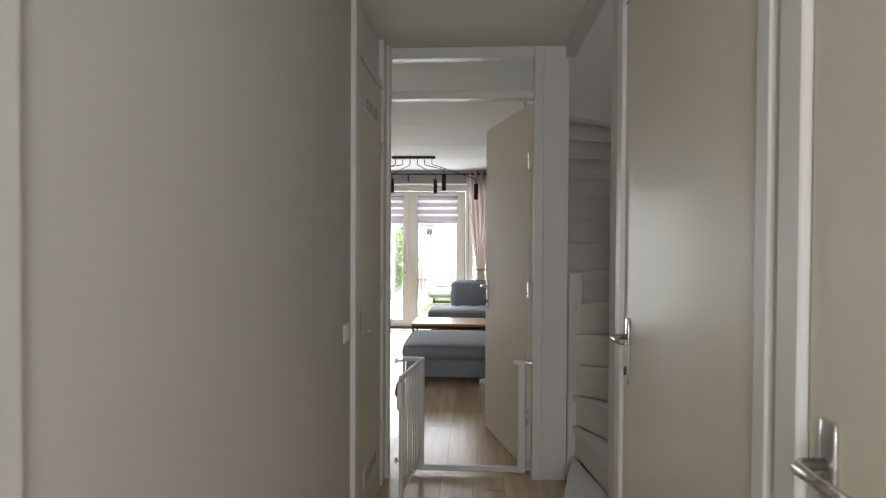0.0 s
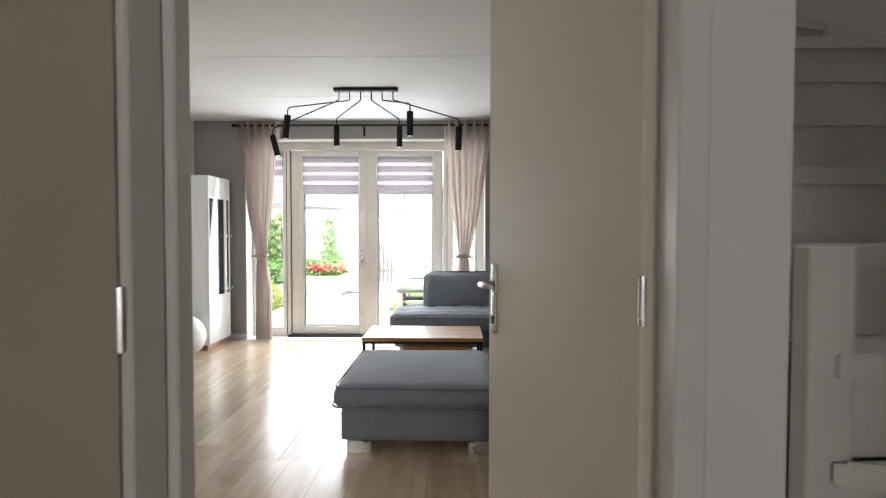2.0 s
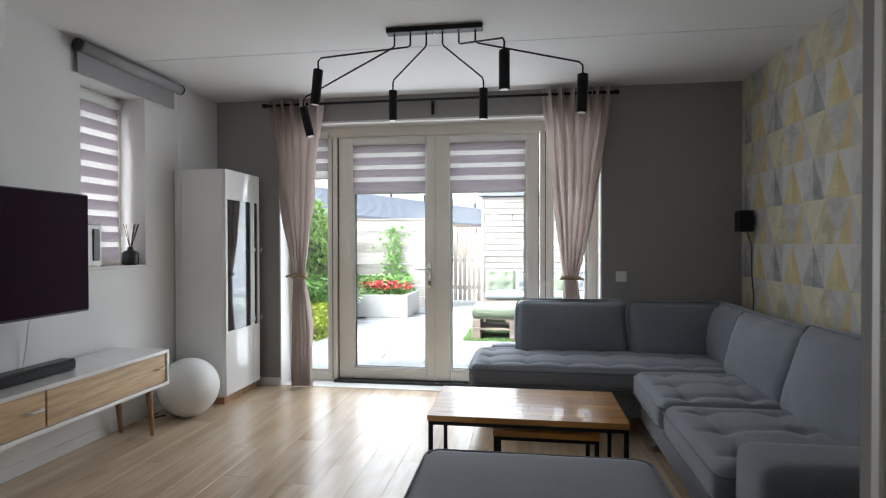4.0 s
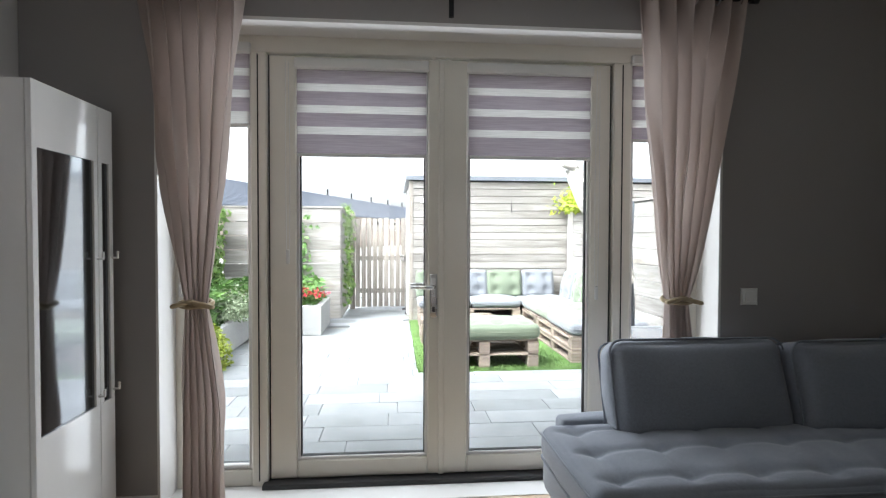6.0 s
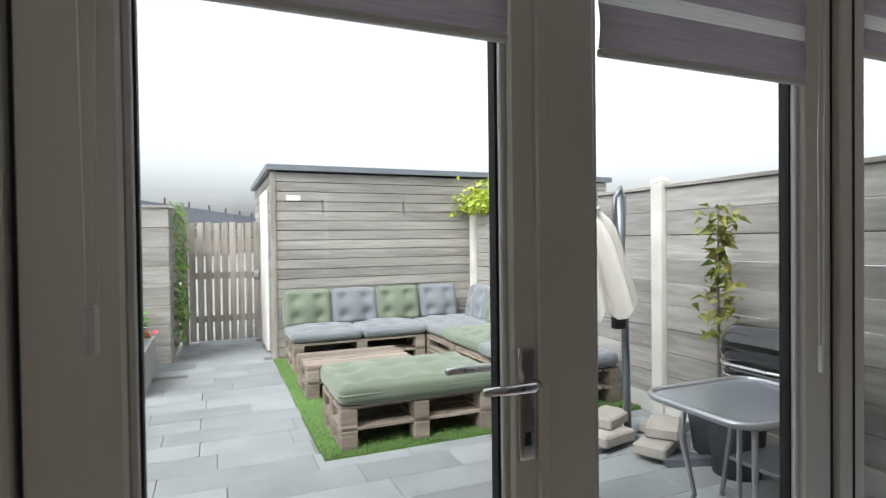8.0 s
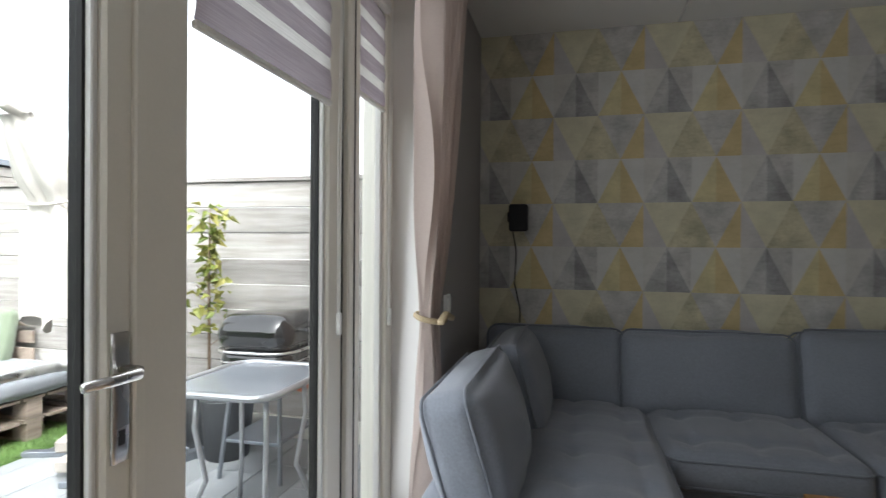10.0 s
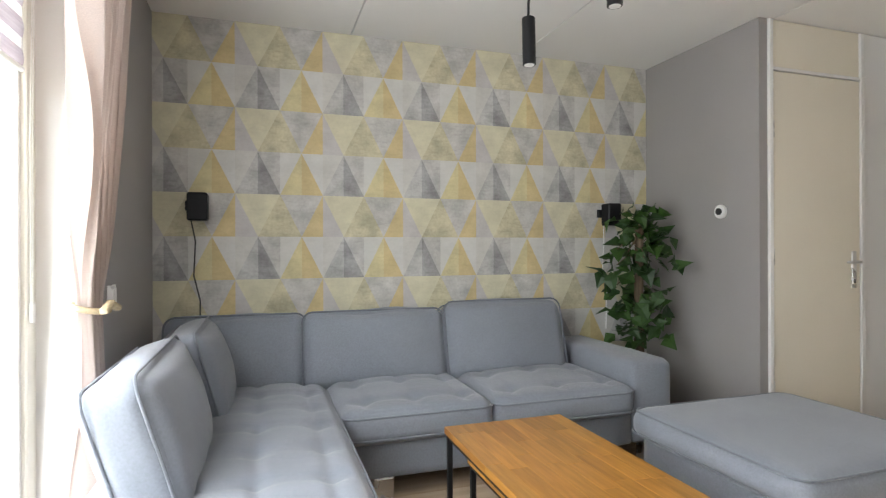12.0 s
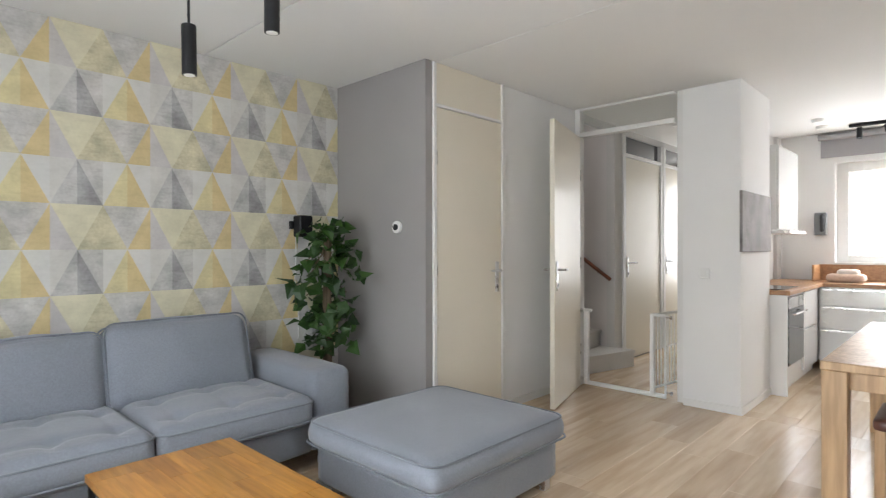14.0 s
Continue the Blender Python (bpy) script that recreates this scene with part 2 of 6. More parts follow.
M_PALLET = wood("pallet_wood", (0.17, 0.135, 0.11), (0.33, 0.275, 0.23), 0.85, 0, 6, 0.5, 0.3)
M_CONC = surf("pale_concrete_post", (0.55, 0.54, 0.50), 0.9, 0.12, 4, 80, 0.3)
M_TILE = surf("grey_paving_stone", (0.235, 0.246, 0.255), 0.7, 0.16, 2.2, 60, 0.25, tone=0.22)
M_EARTH = surf("sandy_joint", (0.25, 0.245, 0.23), 0.95, 0.2, 4, 70, 0.4)
M_STONE = surf("base_stone", (0.31, 0.285, 0.26), 0.9, 0.15, 6, 70, 0.4)
M_PLANTER = surf("grey_planter_concrete", (0.34, 0.34, 0.335), 0.85, 0.1, 3, 60, 0.25)
M_ALU = surf("grey_aluminium", (0.22, 0.24, 0.27), 0.4, 0.06, 6, 100, 0.03, metal=0.7)
M_LIGHTALU = surf("light_metal_tube", (0.5, 0.51, 0.53), 0.35, 0.06, 6, 100, 0.03, metal=0.8)
M_CANVAS = cloth("off_white_canvas", (0.50, 0.48, 0.44), 500, 0.06, 0.9, 0.1, 0.2)
M_CUSHG = cloth("sage_green_cushion", (0.135, 0.165, 0.115), 500, 0.1)
M_CUSHW = cloth("pale_grey_cushion", (0.16, 0.172, 0.19), 500, 0.1)
M_POT = surf("dark_grey_pot", (0.05, 0.052, 0.055), 0.6, 0.1, 4, 60, 0.08)
M_ENAMEL = surf("black_enamel", (0.015, 0.015, 0.016), 0.12, 0.1, 4, 60, 0.0, coat=0.8)
M_ROOF = surf("blue_grey_roof_tile", (0.12, 0.135, 0.165), 0.7, 0.15, 3, 30, 0.3)
M_BRICK = surf("pale_brick", (0.42, 0.33, 0.28), 0.9, 0.15, 5, 60, 0.3)
M_GRASS = leaf_mat("artificial_grass_blade", (0.075, 0.135, 0.036), (0.155, 0.26, 0.075))
M_TURF = surf("green_turf_mat", (0.10, 0.19, 0.045), 0.95, 0.2, 6, 200, 0.6)
M_IVY = leaf_mat("ivy_leaf", (0.06, 0.13, 0.025), (0.21, 0.34, 0.07))
M_LIME = leaf_mat("lime_ground_cover_leaf", (0.25, 0.33, 0.03), (0.44, 0.5, 0.07))
M_GREEN = leaf_mat("border_leaf", (0.06, 0.15, 0.03), (0.17, 0.31, 0.08))
M_SILVER = leaf_mat("silver_leaf", (0.20, 0.26, 0.15), (0.36, 0.42, 0.28))
M_RED = leaf_mat("red_petal", (0.55, 0.02, 0.04), (0.75, 0.06, 0.1))
M_POTHOS = leaf_mat("glossy_house_plant_leaf", (0.016, 0.045, 0.012), (0.055, 0.125, 0.026))
M_TREELEAF = leaf_mat("yellowing_leaf", (0.10, 0.15, 0.03), (0.30, 0.28, 0.07))
M_BARK = wood("bark", (0.10, 0.07, 0.045), (0.2, 0.15, 0.1), 0.9, 2, 9, 0.5, 0.1, knots=False)
M_SCREEN = surf("dark_tv_screen", (0.018, 0.005, 0.013), 0.10, 0.05, 3, 40, 0.0, shine=0.012)
M_ART = surf("smoky_grey_canvas", (0.21, 0.19, 0.185), 0.7, 0.35, 6, 60, 0.1)
M_LEATHER = surf("brown_leather", (0.12, 0.05, 0.035), 0.4, 0.12, 6, 120, 0.15)
M_MAHOG = wood("mahogany_rail", (0.14, 0.035, 0.015), (0.25, 0.075, 0.03), 0.3, 1, 9, 0.05, 0.1, knots=False)
M_OPAL = surf("opal_polythene", (0.80, 0.80, 0.78), 0.45, 0.01, 3, 60, 0.0)
M_DARKGL = surf("dark_glass", (0.02, 0.024, 0.028), 0.05, 0.02, 3, 60, 0.0, coat=0.5)
M_MIRROR = surf("silvered_cabinet_glass", (0.17, 0.18, 0.19), 0.05, 0.02, 3, 60, 0.0, metal=1.0)
M_TABGL = surf("frosted_grey_table_glass", (0.24, 0.26, 0.29), 0.2, 0.06, 5, 60, 0.0, coat=0.4)
M_ORANGE = surf("orange_enamel", (0.5, 0.12, 0.05), 0.35, 0.1, 6, 60, 0.03)
M_LOCK = surf("dark_lock_plastic", (0.035, 0.03, 0.03), 0.4, 0.1, 6, 60, 0.02)

# ---- building tools ----
ORIGIN = {}


def thing(name, at, label, category, group="", kind=""):
    ob = new(name)
    ob.location = at
    ob.empty_display_size = 0.1
    ORIGIN[ob] = Vector(at)
    return tagged(ob, label, category, group, kind)


def mesh_of(name, bm, material, smooth=False, origin=(0, 0, 0)):
    me = bpy.data.meshes.new(name)
    bmesh.ops.translate(bm, verts=bm.verts, vec=-Vector(origin))
    bm.normal_update()
    bm.to_mesh(me)
    bm.free()
    for mt in material if isinstance(material, (list, tuple)) else [material]:
        me.materials.append(mt)
    if smooth:
        for p in me.polygons:
            p.use_smooth = True
    return me


def part(name, bm, material, parent, label="", smooth=False):
    """One mesh, given in world places, under a thing or under one of its parts."""
    o = ORIGIN[parent]
    ob = new(name, mesh_of(name, bm, material, smooth, o))
    ob.parent = parent
    ORIGIN[ob] = o
    if label:
        ob["label"] = label
    return ob


def solid(name, bm, material, label="", category="", kind="", group="", smooth=False):
    """A top-level thing of one mesh, with its origin in the world's."""
    ob = new(name, mesh_of(name, bm, material, smooth))
    ORIGIN[ob] = Vector((0, 0, 0))
    return tagged(ob, label, category, group, kind)


def box(a, b, bevel=0.0, bm=None, seg=1):
    bm = bm or bmesh.new()
    r = bmesh.ops.create_cube(bm, size=1)
    for v in r["verts"]:
        v.co = Vector([a[i] + (v.co[i] + 0.5) * (b[i] - a[i]) for i in range(3)])
    if bevel:
        ed = list({e for v in r["verts"] for e in v.link_edges})
        bmesh.ops.bevel(bm, geom=ed, offset=bevel, segments=seg, profile=0.5, affect="EDGES")
    return bm


def boxes(items, bevel=0.0):
    bm = bmesh.new()
    for a, b in items:
        box(a, b, bevel, bm)
    return bm


def tube(points, radius, bm=None, closed=False, n=8):
    """A round rod along points; radius may be one number or one for each point."""
    bm = bm or bmesh.new()
    pts = [Vector(p) for p in points]
    k = len(pts)
    rings, up = [], None
    for i, p in enumerate(pts):
        q0 = pts[(i - 1) % k] if closed or i else p
        q1 = pts[(i + 1) % k] if closed or i < k - 1 else p
        d = (q1 - q0).normalized()
        if up is None:
            up = d.orthogonal().normalized()
        up = (up - d * up.dot(d)).normalized()
        side = d.cross(up)
        r = radius[i] if isinstance(radius, (list, tuple)) else radius
        rings.append([bm.verts.new(p + (up * math.cos(a) + side * math.sin(a)) * r) for a in (2 * math.pi * j / n for j in range(n))])
    for i in range(k if closed else k - 1):
        a, b = rings[i], rings[(i + 1) % k]
        for j in range(n):
            bm.faces.new((a[j], a[(j + 1) % n], b[(j + 1) % n], b[j]))
    if not closed:
        bm.faces.new(rings[0][::-1])
        bm.faces.new(rings[-1])
    return bm


def lathe(profile, at, n=28, bm=None):
    """A turned body: (radius, height) pairs round an upright axis."""
    bm = bm or bmesh.new()
    rings = []
    for r, z in profile:
        rings.append([bm.verts.new((at[0] + r * math.cos(2 * math.pi * j / n), at[1] + r * math.sin(2 * math.pi * j / n), at[2] + z)) for j in range(n)])
    for a, b in zip(rings, rings[1:]):
        for j in range(n):
            bm.faces.new((a[j], a[(j + 1) % n], b[(j + 1) % n], b[j]))
    bm.faces.new(rings[0][::-1])
    bm.faces.new(rings[-1])
    return bm


def pillow(center, size, r=0.06, puff=(0, 0, 0.02), n=12, turn=None, tufts=(), lump=0.0, bm=None, groove=0.0):
    """A stuffed block: rounded edges, bulging faces, buttoned dimples on top, slightly uneven."""
    bm = bm or bmesh.new()
    h = Vector(size) / 2
    r = min(r, *(x * 0.95 for x in h))
    verts = {}

    def corner(p):
        key = tuple(round(x, 5) for x in p)
        if key not in verts:
            q = Vector((p[0] * h[0], p[1] * h[1], p[2] * h[2]))
            core = Vector([max(-h[i] + r, min(h[i] - r, q[i])) for i in range(3)])
            d = q - core
            q = core + (d.normalized() * r if d.length > 1e-6 else d)
            for i in range(3):
                j, k = (i + 1) % 3, (i + 2) % 3
                if abs(p[i]) > 0.7:
                    q[i] += math.copysign(puff[i], p[i]) * (1 - p[j] ** 2) * (1 - p[k] ** 2)
            if p[2] > 0.7:
                for tx, ty, depth, rad in tufts:
                    q[2] -= depth * math.exp(-((q[0] - tx) ** 2 + (q[1] - ty) ** 2) / rad ** 2)
                if groove and min(abs(abs(q[0]) - h[0]), abs(abs(q[1]) - h[1])) > 0.05:
                    near = min([abs(q[0] - x) for x in lines_x] + [abs(q[1] - y) for y in lines_y])
                    q[2] -= groove * math.exp(-(near / 0.022) ** 2)
            if lump:
                q += noise.noise_vector((q + Vector(center)) * 5) * lump
            if turn:
                q = turn @ q
            verts[key] = bm.verts.new(q + Vector(center))
        return verts[key]

    lines_x, lines_y = sorted({round(q[0], 4) for q in tufts}), sorted({round(q[1], 4) for q in tufts})
    g = [math.sin((-1 + 2 * i / n) * math.pi / 2) * 0.45 + (-1 + 2 * i / n) * 0.55 for i in range(n + 1)]
    for i in range(3):
        for s in (-1, 1):
            for a in range(n):
                for b in range(n):
                    q = []
                    for u, w in ((a, b), (a + 1, b), (a + 1, b + 1), (a, b + 1)):
                        p = [0, 0, 0]
                        p[i], p[(i + 1) % 3], p[(i + 2) % 3] = s, g[u], g[w]
                        q.append(corner(p))
                    bm.faces.new(q if s > 0 else q[::-1])
    return bm


def seam(center, size, z, r=0.06, rad=0.006, turn=None, grow=0.0, plane=2):
    """Piping round a stuffed block, at a height on one of its axes."""
    h = [x / 2 + grow for x in size]
    i, j = [(1, 2), (0, 2), (0, 1)][plane]
    pts = []
    for cx, cy, a0 in ((1, 1, 0), (-1, 1, 90), (-1, -1, 180), (1, -1, 270)):
        for k in range(5):
            a = radians(a0 + 22.5 * k)
            p = [0, 0, 0]
            p[i] = cx * (h[i] - r) + r * math.cos(a)
            p[j] = cy * (h[j] - r) + r * math.sin(a)
            p[plane] = z
            q = Vector(p)
            pts.append((turn @ q if turn else q) + Vector(center))
    return tube(pts, rad, closed=True, n=6)


def leaves(points, size, bm=None, rnd=None, droop=0.3, aspect=0.7, face=None):
    """Many small bent leaves, one at each point."""
    bm = bm or bmesh.new()
    rnd = rnd or random.Random(3)
    for p in points:
        s = size * rnd.uniform(0.6, 1.3)
        e = Euler((rnd.uniform(-1.1, 1.1), rnd.uniform(-1.1, 1.1), rnd.uniform(0, 6.28)))
        m = e.to_matrix()
        if face:
            m = Vector(face).to_track_quat("Z", "Y").to_matrix() @ Euler((rnd.uniform(-0.7, 0.7), rnd.uniform(-0.7, 0.7), rnd.uniform(0, 6.28))).to_matrix()
        w = s * aspect / 2
        shape = [(0, 0, 0), (w, s * 0.4, s * 0.08), (0, s * 0.45, -s * 0.05), (-w, s * 0.4, s * 0.08), (0, s, -s * droop)]
        v = [bm.verts.new(Vector(p) + m @ Vector(c)) for c in shape]
        bm.faces.new((v[0], v[1], v[2]))
        bm.faces.new((v[0], v[2], v[3]))
        bm.faces.new((v[2], v[1], v[4]))
        bm.faces.new((v[3], v[2], v[4]))
    return bm


def turned(bm, at, rz=0, rx=0, ry=0):
    """Turn a bmesh about a point."""
    m = Matrix.Translation(at) @ Euler((radians(rx), radians(ry), radians(rz))).to_matrix().to_4x4() @ Matrix.Translation(-Vector(at))
    bmesh.ops.transform(bm, matrix=m, verts=bm.verts)
    return bm


H = 2.58       # ceiling
HH = 2.63      # hall ceiling
XW, XE = -3.05, 1.47   # living room's side walls
XS = 1.57      # stairwell's outer wall
YN = 8.45      # window wall's inner face
YD = 3.0       # hall face of the doorway wall
YF = 8.70      # window frame

# ---- structure ----
def slab(name, pieces, material, label, category="wall"):
    return solid(name, boxes(pieces), material, label, category, "structure")


slab("floor", [((-4.4, -1.6, -0.2), (1.62, 8.46, -0.012))], M_EARTH, "subfloor under pale oak laminate boards", "floor")
slab("ceiling", [((-3.2, -1.6, H), (-0.53, 3.03, H + 0.2)), ((-0.53, -1.6, HH), (0.62, 3.03, HH + 0.15)), ((-3.2, 3.03, H), (0.55, 4.915, H + 0.2)), ((-3.2, 4.925, H), (0.55, 4.96, H + 0.2)),
                 ((-3.2, 4.96, H), (1.6, 6.095, H + 0.2)), ((-3.2, 6.105, H), (1.6, 7.295, H + 0.2)), ((-3.2, 7.305, H), (1.6, 8.9, H + 0.2)), ((-3.2, 3.1, H + 0.02), (0.55, 8.9, H + 0.2))],
     M_CEIL, "matt white ceiling with thin slab seams", "ceiling")
# window wall, with the wide opening of the french doors
slab("wall_north", [((XW - 0.3, YN, -0.2), (-2.45, 8.78, H)), ((0.38, YN, -0.2), (XE + 0.15, 8.78, H)), ((-2.45, YN, 2.37), (0.38, 8.78, H))],
     M_GREY, "taupe-grey painted wall round the garden doors")
# west wall with a deep window
slab("wall_west", [((-3.35, 3.0, -0.2), (XW, 6.87, H)), ((-3.35, 7.47, -0.2), (XW, YN - 0.002, H)), ((-3.35, 6.87, -0.2), (XW, 7.47, 1.13)), ((-3.35, 6.87, 2.36), (XW, 7.47, H)),
                   ((-3.35, -1.6, -0.2), (XW, 3.0, H))],
     M_WALL, "white painted wall with a deep window opening")
slab("wall_east", [((XE, 4.97, -0.2), (XE + 0.15, YN - 0.002, H)), ((XS, 0.5, -0.2), (XE + 0.2, 5.04, 5.0))], M_PINK, "plastered party wall")
slab("wall_closet_north", [((0.45, 4.967, 0), (XE - 0.002, 5.03, H - 0.002))], M_GREY, "taupe-grey wall of the stair cupboard")
slab("wall_closet_west", [((0.453, 3.05, 0), (0.545, 4.158, H - 0.002)), ((0.50, 4.158, 2.5), (0.545, 4.96, H - 0.002))],
     M_WALL, "white wall beside the cupboard door")
# wall with the hall doorway; the doorway itself reaches the ceiling, with a pane over the door
slab("wall_doorway", [((-0.967, YD, 0), (-0.535, 3.05, H - 0.002)), ((0.455, YD, 0), (0.605, 3.048, HH - 0.002))], M_WALL, "white wall beside the hall doorway")
slab("wall_core_west", [((-0.967, 2.215, 0), (-0.90, 2.998, H - 0.002)), ((-0.965, 2.215, 0), (-0.55, 2.28, H - 0.002))], M_WALL, "white wall with a grey canvas")
slab("wall_hall_west", [((-0.56, 2.94, 0), (-0.515, 2.984, HH - 0.002)), ((-0.56, 0.285, 0), (-0.515, 2.10, HH - 0.002)), ((-0.60, -1.6, 0), (-0.555, 0.285, HH - 0.002))],
     M_HALLWALL, "greige plastered hall wall")
slab("wall_hall_east", [((0.605, 1.78, 0), (0.70, 1.955, HH)), ((0.605, 0.655, 0), (0.70, 0.69, HH)), ((0.605, -1.6, 0), (0.70, -0.42, HH)), ((0.605, -0.42, 2.56), (0.70, 1.78, HH))],
     M_HALLWALL, "greige plastered hall wall with two doors")
slab("wall_south", [((-3.2, -0.15, 0), (-3.0, 0.1, H)), ((-1.13, -0.15, 0), (-0.555, 0.1, H)), ((-3.0, -0.15, 0), (-1.13, 0.1, 1.11)), ((-3.0, -0.15, 2.24), (-1.13, 0.1, H))],
     M_WALL, "white kitchen wall round the window")
slab("wall_front", [((-0.60, -1.6, 0), (0.70, -1.5, HH))], M_HALLWALL, "front wall of the hall")
slab("wall_stairwell", [((0.546, 4.90, 0), (XS - 0.002, 4.964, 5.0)), ((0.546, 3.05, H), (0.60, 4.90, 5.0)), ((0.60, 0.4, HH + 0.15), (0.62, 5.2, 5.0)), ((0.70, 0.4, 0), (XS, 0.5, 5.0)), ((0.6, 0.4, 5.0), (XS + 0.15, 5.3, 5.1))],
     M_PINK, "pale plastered wall of the stairwell")
slab("wall_stair_south", [((0.70, 1.84, 0), (XS - 0.002, 1.915, 4.99))], M_PINK, "pale plastered wall at the foot of the stairs")
slab("beam_stair", [((0.585, 1.957, 2.555), (0.64, 2.984, 2.70))], M_TRIM, "white trim along the stair opening", "trim")
slab("baseboard", [((XW, 3.0, 0), (XW + 0.012, 8.44, 0.07)), ((XW + 0.012, YN - 0.012, 0), (-2.45, YN, 0.07)), ((0.38, YN - 0.012, 0), (XE, YN, 0.07)),
                   ((-0.98, 2.215, 0), (-0.968, 3.062, 0.06)), ((-0.968, 3.05, 0), (-0.54, 3.062, 0.06)), ((0.441, 3.2, 0), (0.453, 4.155, 0.06)),
                   ((-0.515, 0.32, 0), (-0.503, 2.095, 0.06))], M_TRIM, "low white baseboard", "baseboard")

# wallpaper: rows of triangles on the party wall
WP = [brushed_paper("wallpaper_" + n, c, v) for n, c, v in (
    ("dark_grey", (0.46, 0.455, 0.445), 0.24), ("mid_grey", (0.50, 0.49, 0.475), 0.22), ("white", (0.575, 0.57, 0.55), 0.07), ("warm_white", (0.55, 0.54, 0.51), 0.1),
    ("pale_yellow", (0.60, 0.57, 0.42), 0.1), ("yellow", (0.60, 0.535, 0.31), 0.14), ("gold", (0.57, 0.46, 0.245), 0.12), ("lilac_grey", (0.50, 0.48, 0.475), 0.1),
    ("grey_yellow", (0.53, 0.49, 0.34), 0.25), ("deep_grey", (0.33, 0.325, 0.325), 0.3))]
DG, MG, WH, WW, PY, YE, GO, LG, GY, DD = range(10)


def wallpaper(x, y0, y1, z0, z1, ya, za, base):
    bm = bmesh.new()

    def tri(a, b, c, i):
        f = bm.faces.new([bm.verts.new((x, -s, z)) for s, z in (a, b, c)])
        f.material_index = i

    h = base
    r0, r1 = int((z0 - za) / h) - 2, int((z1 - za) / h) + 2
    for r in range(r0, r1):
        z, top = za + r * h, za + (r + 1) * h
        odd = r % 2 == 0      # the row that starts at za holds the dark triangles
        k0 = int((-y1 + ya) / base) - 3
        for k in range(k0, k0 + int((y1 - y0) / base) + 6):
            first = k % 2 == 0
            off = 0 if odd else base / 2
            s = -ya - base + k * base + off
            mid, end = s + base / 2, s + base
            # upright triangle, in halves
            up = ((DG, DD) if first else (YE, GO)) if odd else ((GY, GY) if first else (GO, LG))
            tri((s, z), (mid, z), (mid, top), up[0])
            tri((mid, z), (end, z), (mid, top), up[1])
            # hanging triangle to its right
            dn = ((MG, WH) if first else (WH, WW)) if odd else ((MG, MG) if first else (PY, PY))
            tri((end, z), (end, top), (mid, top), dn[0])
            tri((end, z), (end + base / 2, top), (end, top), dn[1])
    for co, no in (((0, y0, 0), (0, -1, 0)), ((0, y1, 0), (0, 1, 0)), ((0, 0, z0), (0, 0, -1)), ((0, 0, z1), (0, 0, 1))):
        bmesh.ops.bisect_plane(bm, geom=bm.verts[:] + bm.edges[:] + bm.faces[:], plane_co=co, plane_no=no, clear_outer=True)
    for f in bm.faces:
        f.normal_update()
        if f.normal.x > 0:
            f.normal_flip()
    return bm


solid("wallpaper", wallpaper(XE - 0.004, 5.032, YN - 0.001, 0.0, H - 0.001, 7.741, 2.06, 0.26), WP,
      "yellow and grey triangle-patterned wallpaper on the sofa wall", "wallpaper", "structure")


# ---- windows and doors ----
def lever_set(parent, at, out, along, plate=0.235, both=True, key=False):
    """A back plate with a lever handle; out: the face's outward axis, along: the way the lever points."""
    o, d, at = Vector(out), Vector(along), Vector(at)
    for s in (1, -1) if both else (1,):
        c = at if s == 1 else at - o * 0.045
        oo = o * s
        bm = pillow((0, 0, 0), (0.04, 0.010, plate), 0.018, (0, 0, 0), 6)
        q = Matrix((d, oo, Vector((0, 0, 1)))).transposed().to_4x4()
        bmesh.ops.transform(bm, matrix=Matrix.Translation(c + oo * 0.004 - Vector((0, 0, 0.05))) @ q, verts=bm.verts)
        h = part("door_handle", bm, M_CHROME, parent, "brushed steel lever handle on a long back plate", True)
        p = c + oo * 0.01
        if key:
            k = p - Vector((0, 0, 0.09))
            part("key", tube([k, k + oo * 0.03, k + oo * 0.032 + d * 0.012, k + oo * 0.045 + d * 0.012, k + oo * 0.045 - d * 0.012, k + oo * 0.032 - d * 0.012], 0.004, n=6), M_CHROME, h)
            continue
        part("lever", tube([p, p + oo * 0.035, p + oo * 0.05 + d * 0.018, p + oo * 0.05 + d * 0.075, p + oo * 0.046 + d * 0.125], [0.010, 0.010, 0.0105, 0.0095, 0.008], n=10), M_CHROME, h, smooth=True)
        if s == 1:
            part("keyhole", box(c + oo * 0.006 - d * 0.007 - Vector((0, 0, 0.135)) - Vector([abs(x) * 0.004 for x in oo]),
                 c + oo * 0.010 + d * 0.007 - Vector((0, 0, 0.108)) + Vector([abs(x) * 0.004 for x in oo])), M_DARKPL, h)


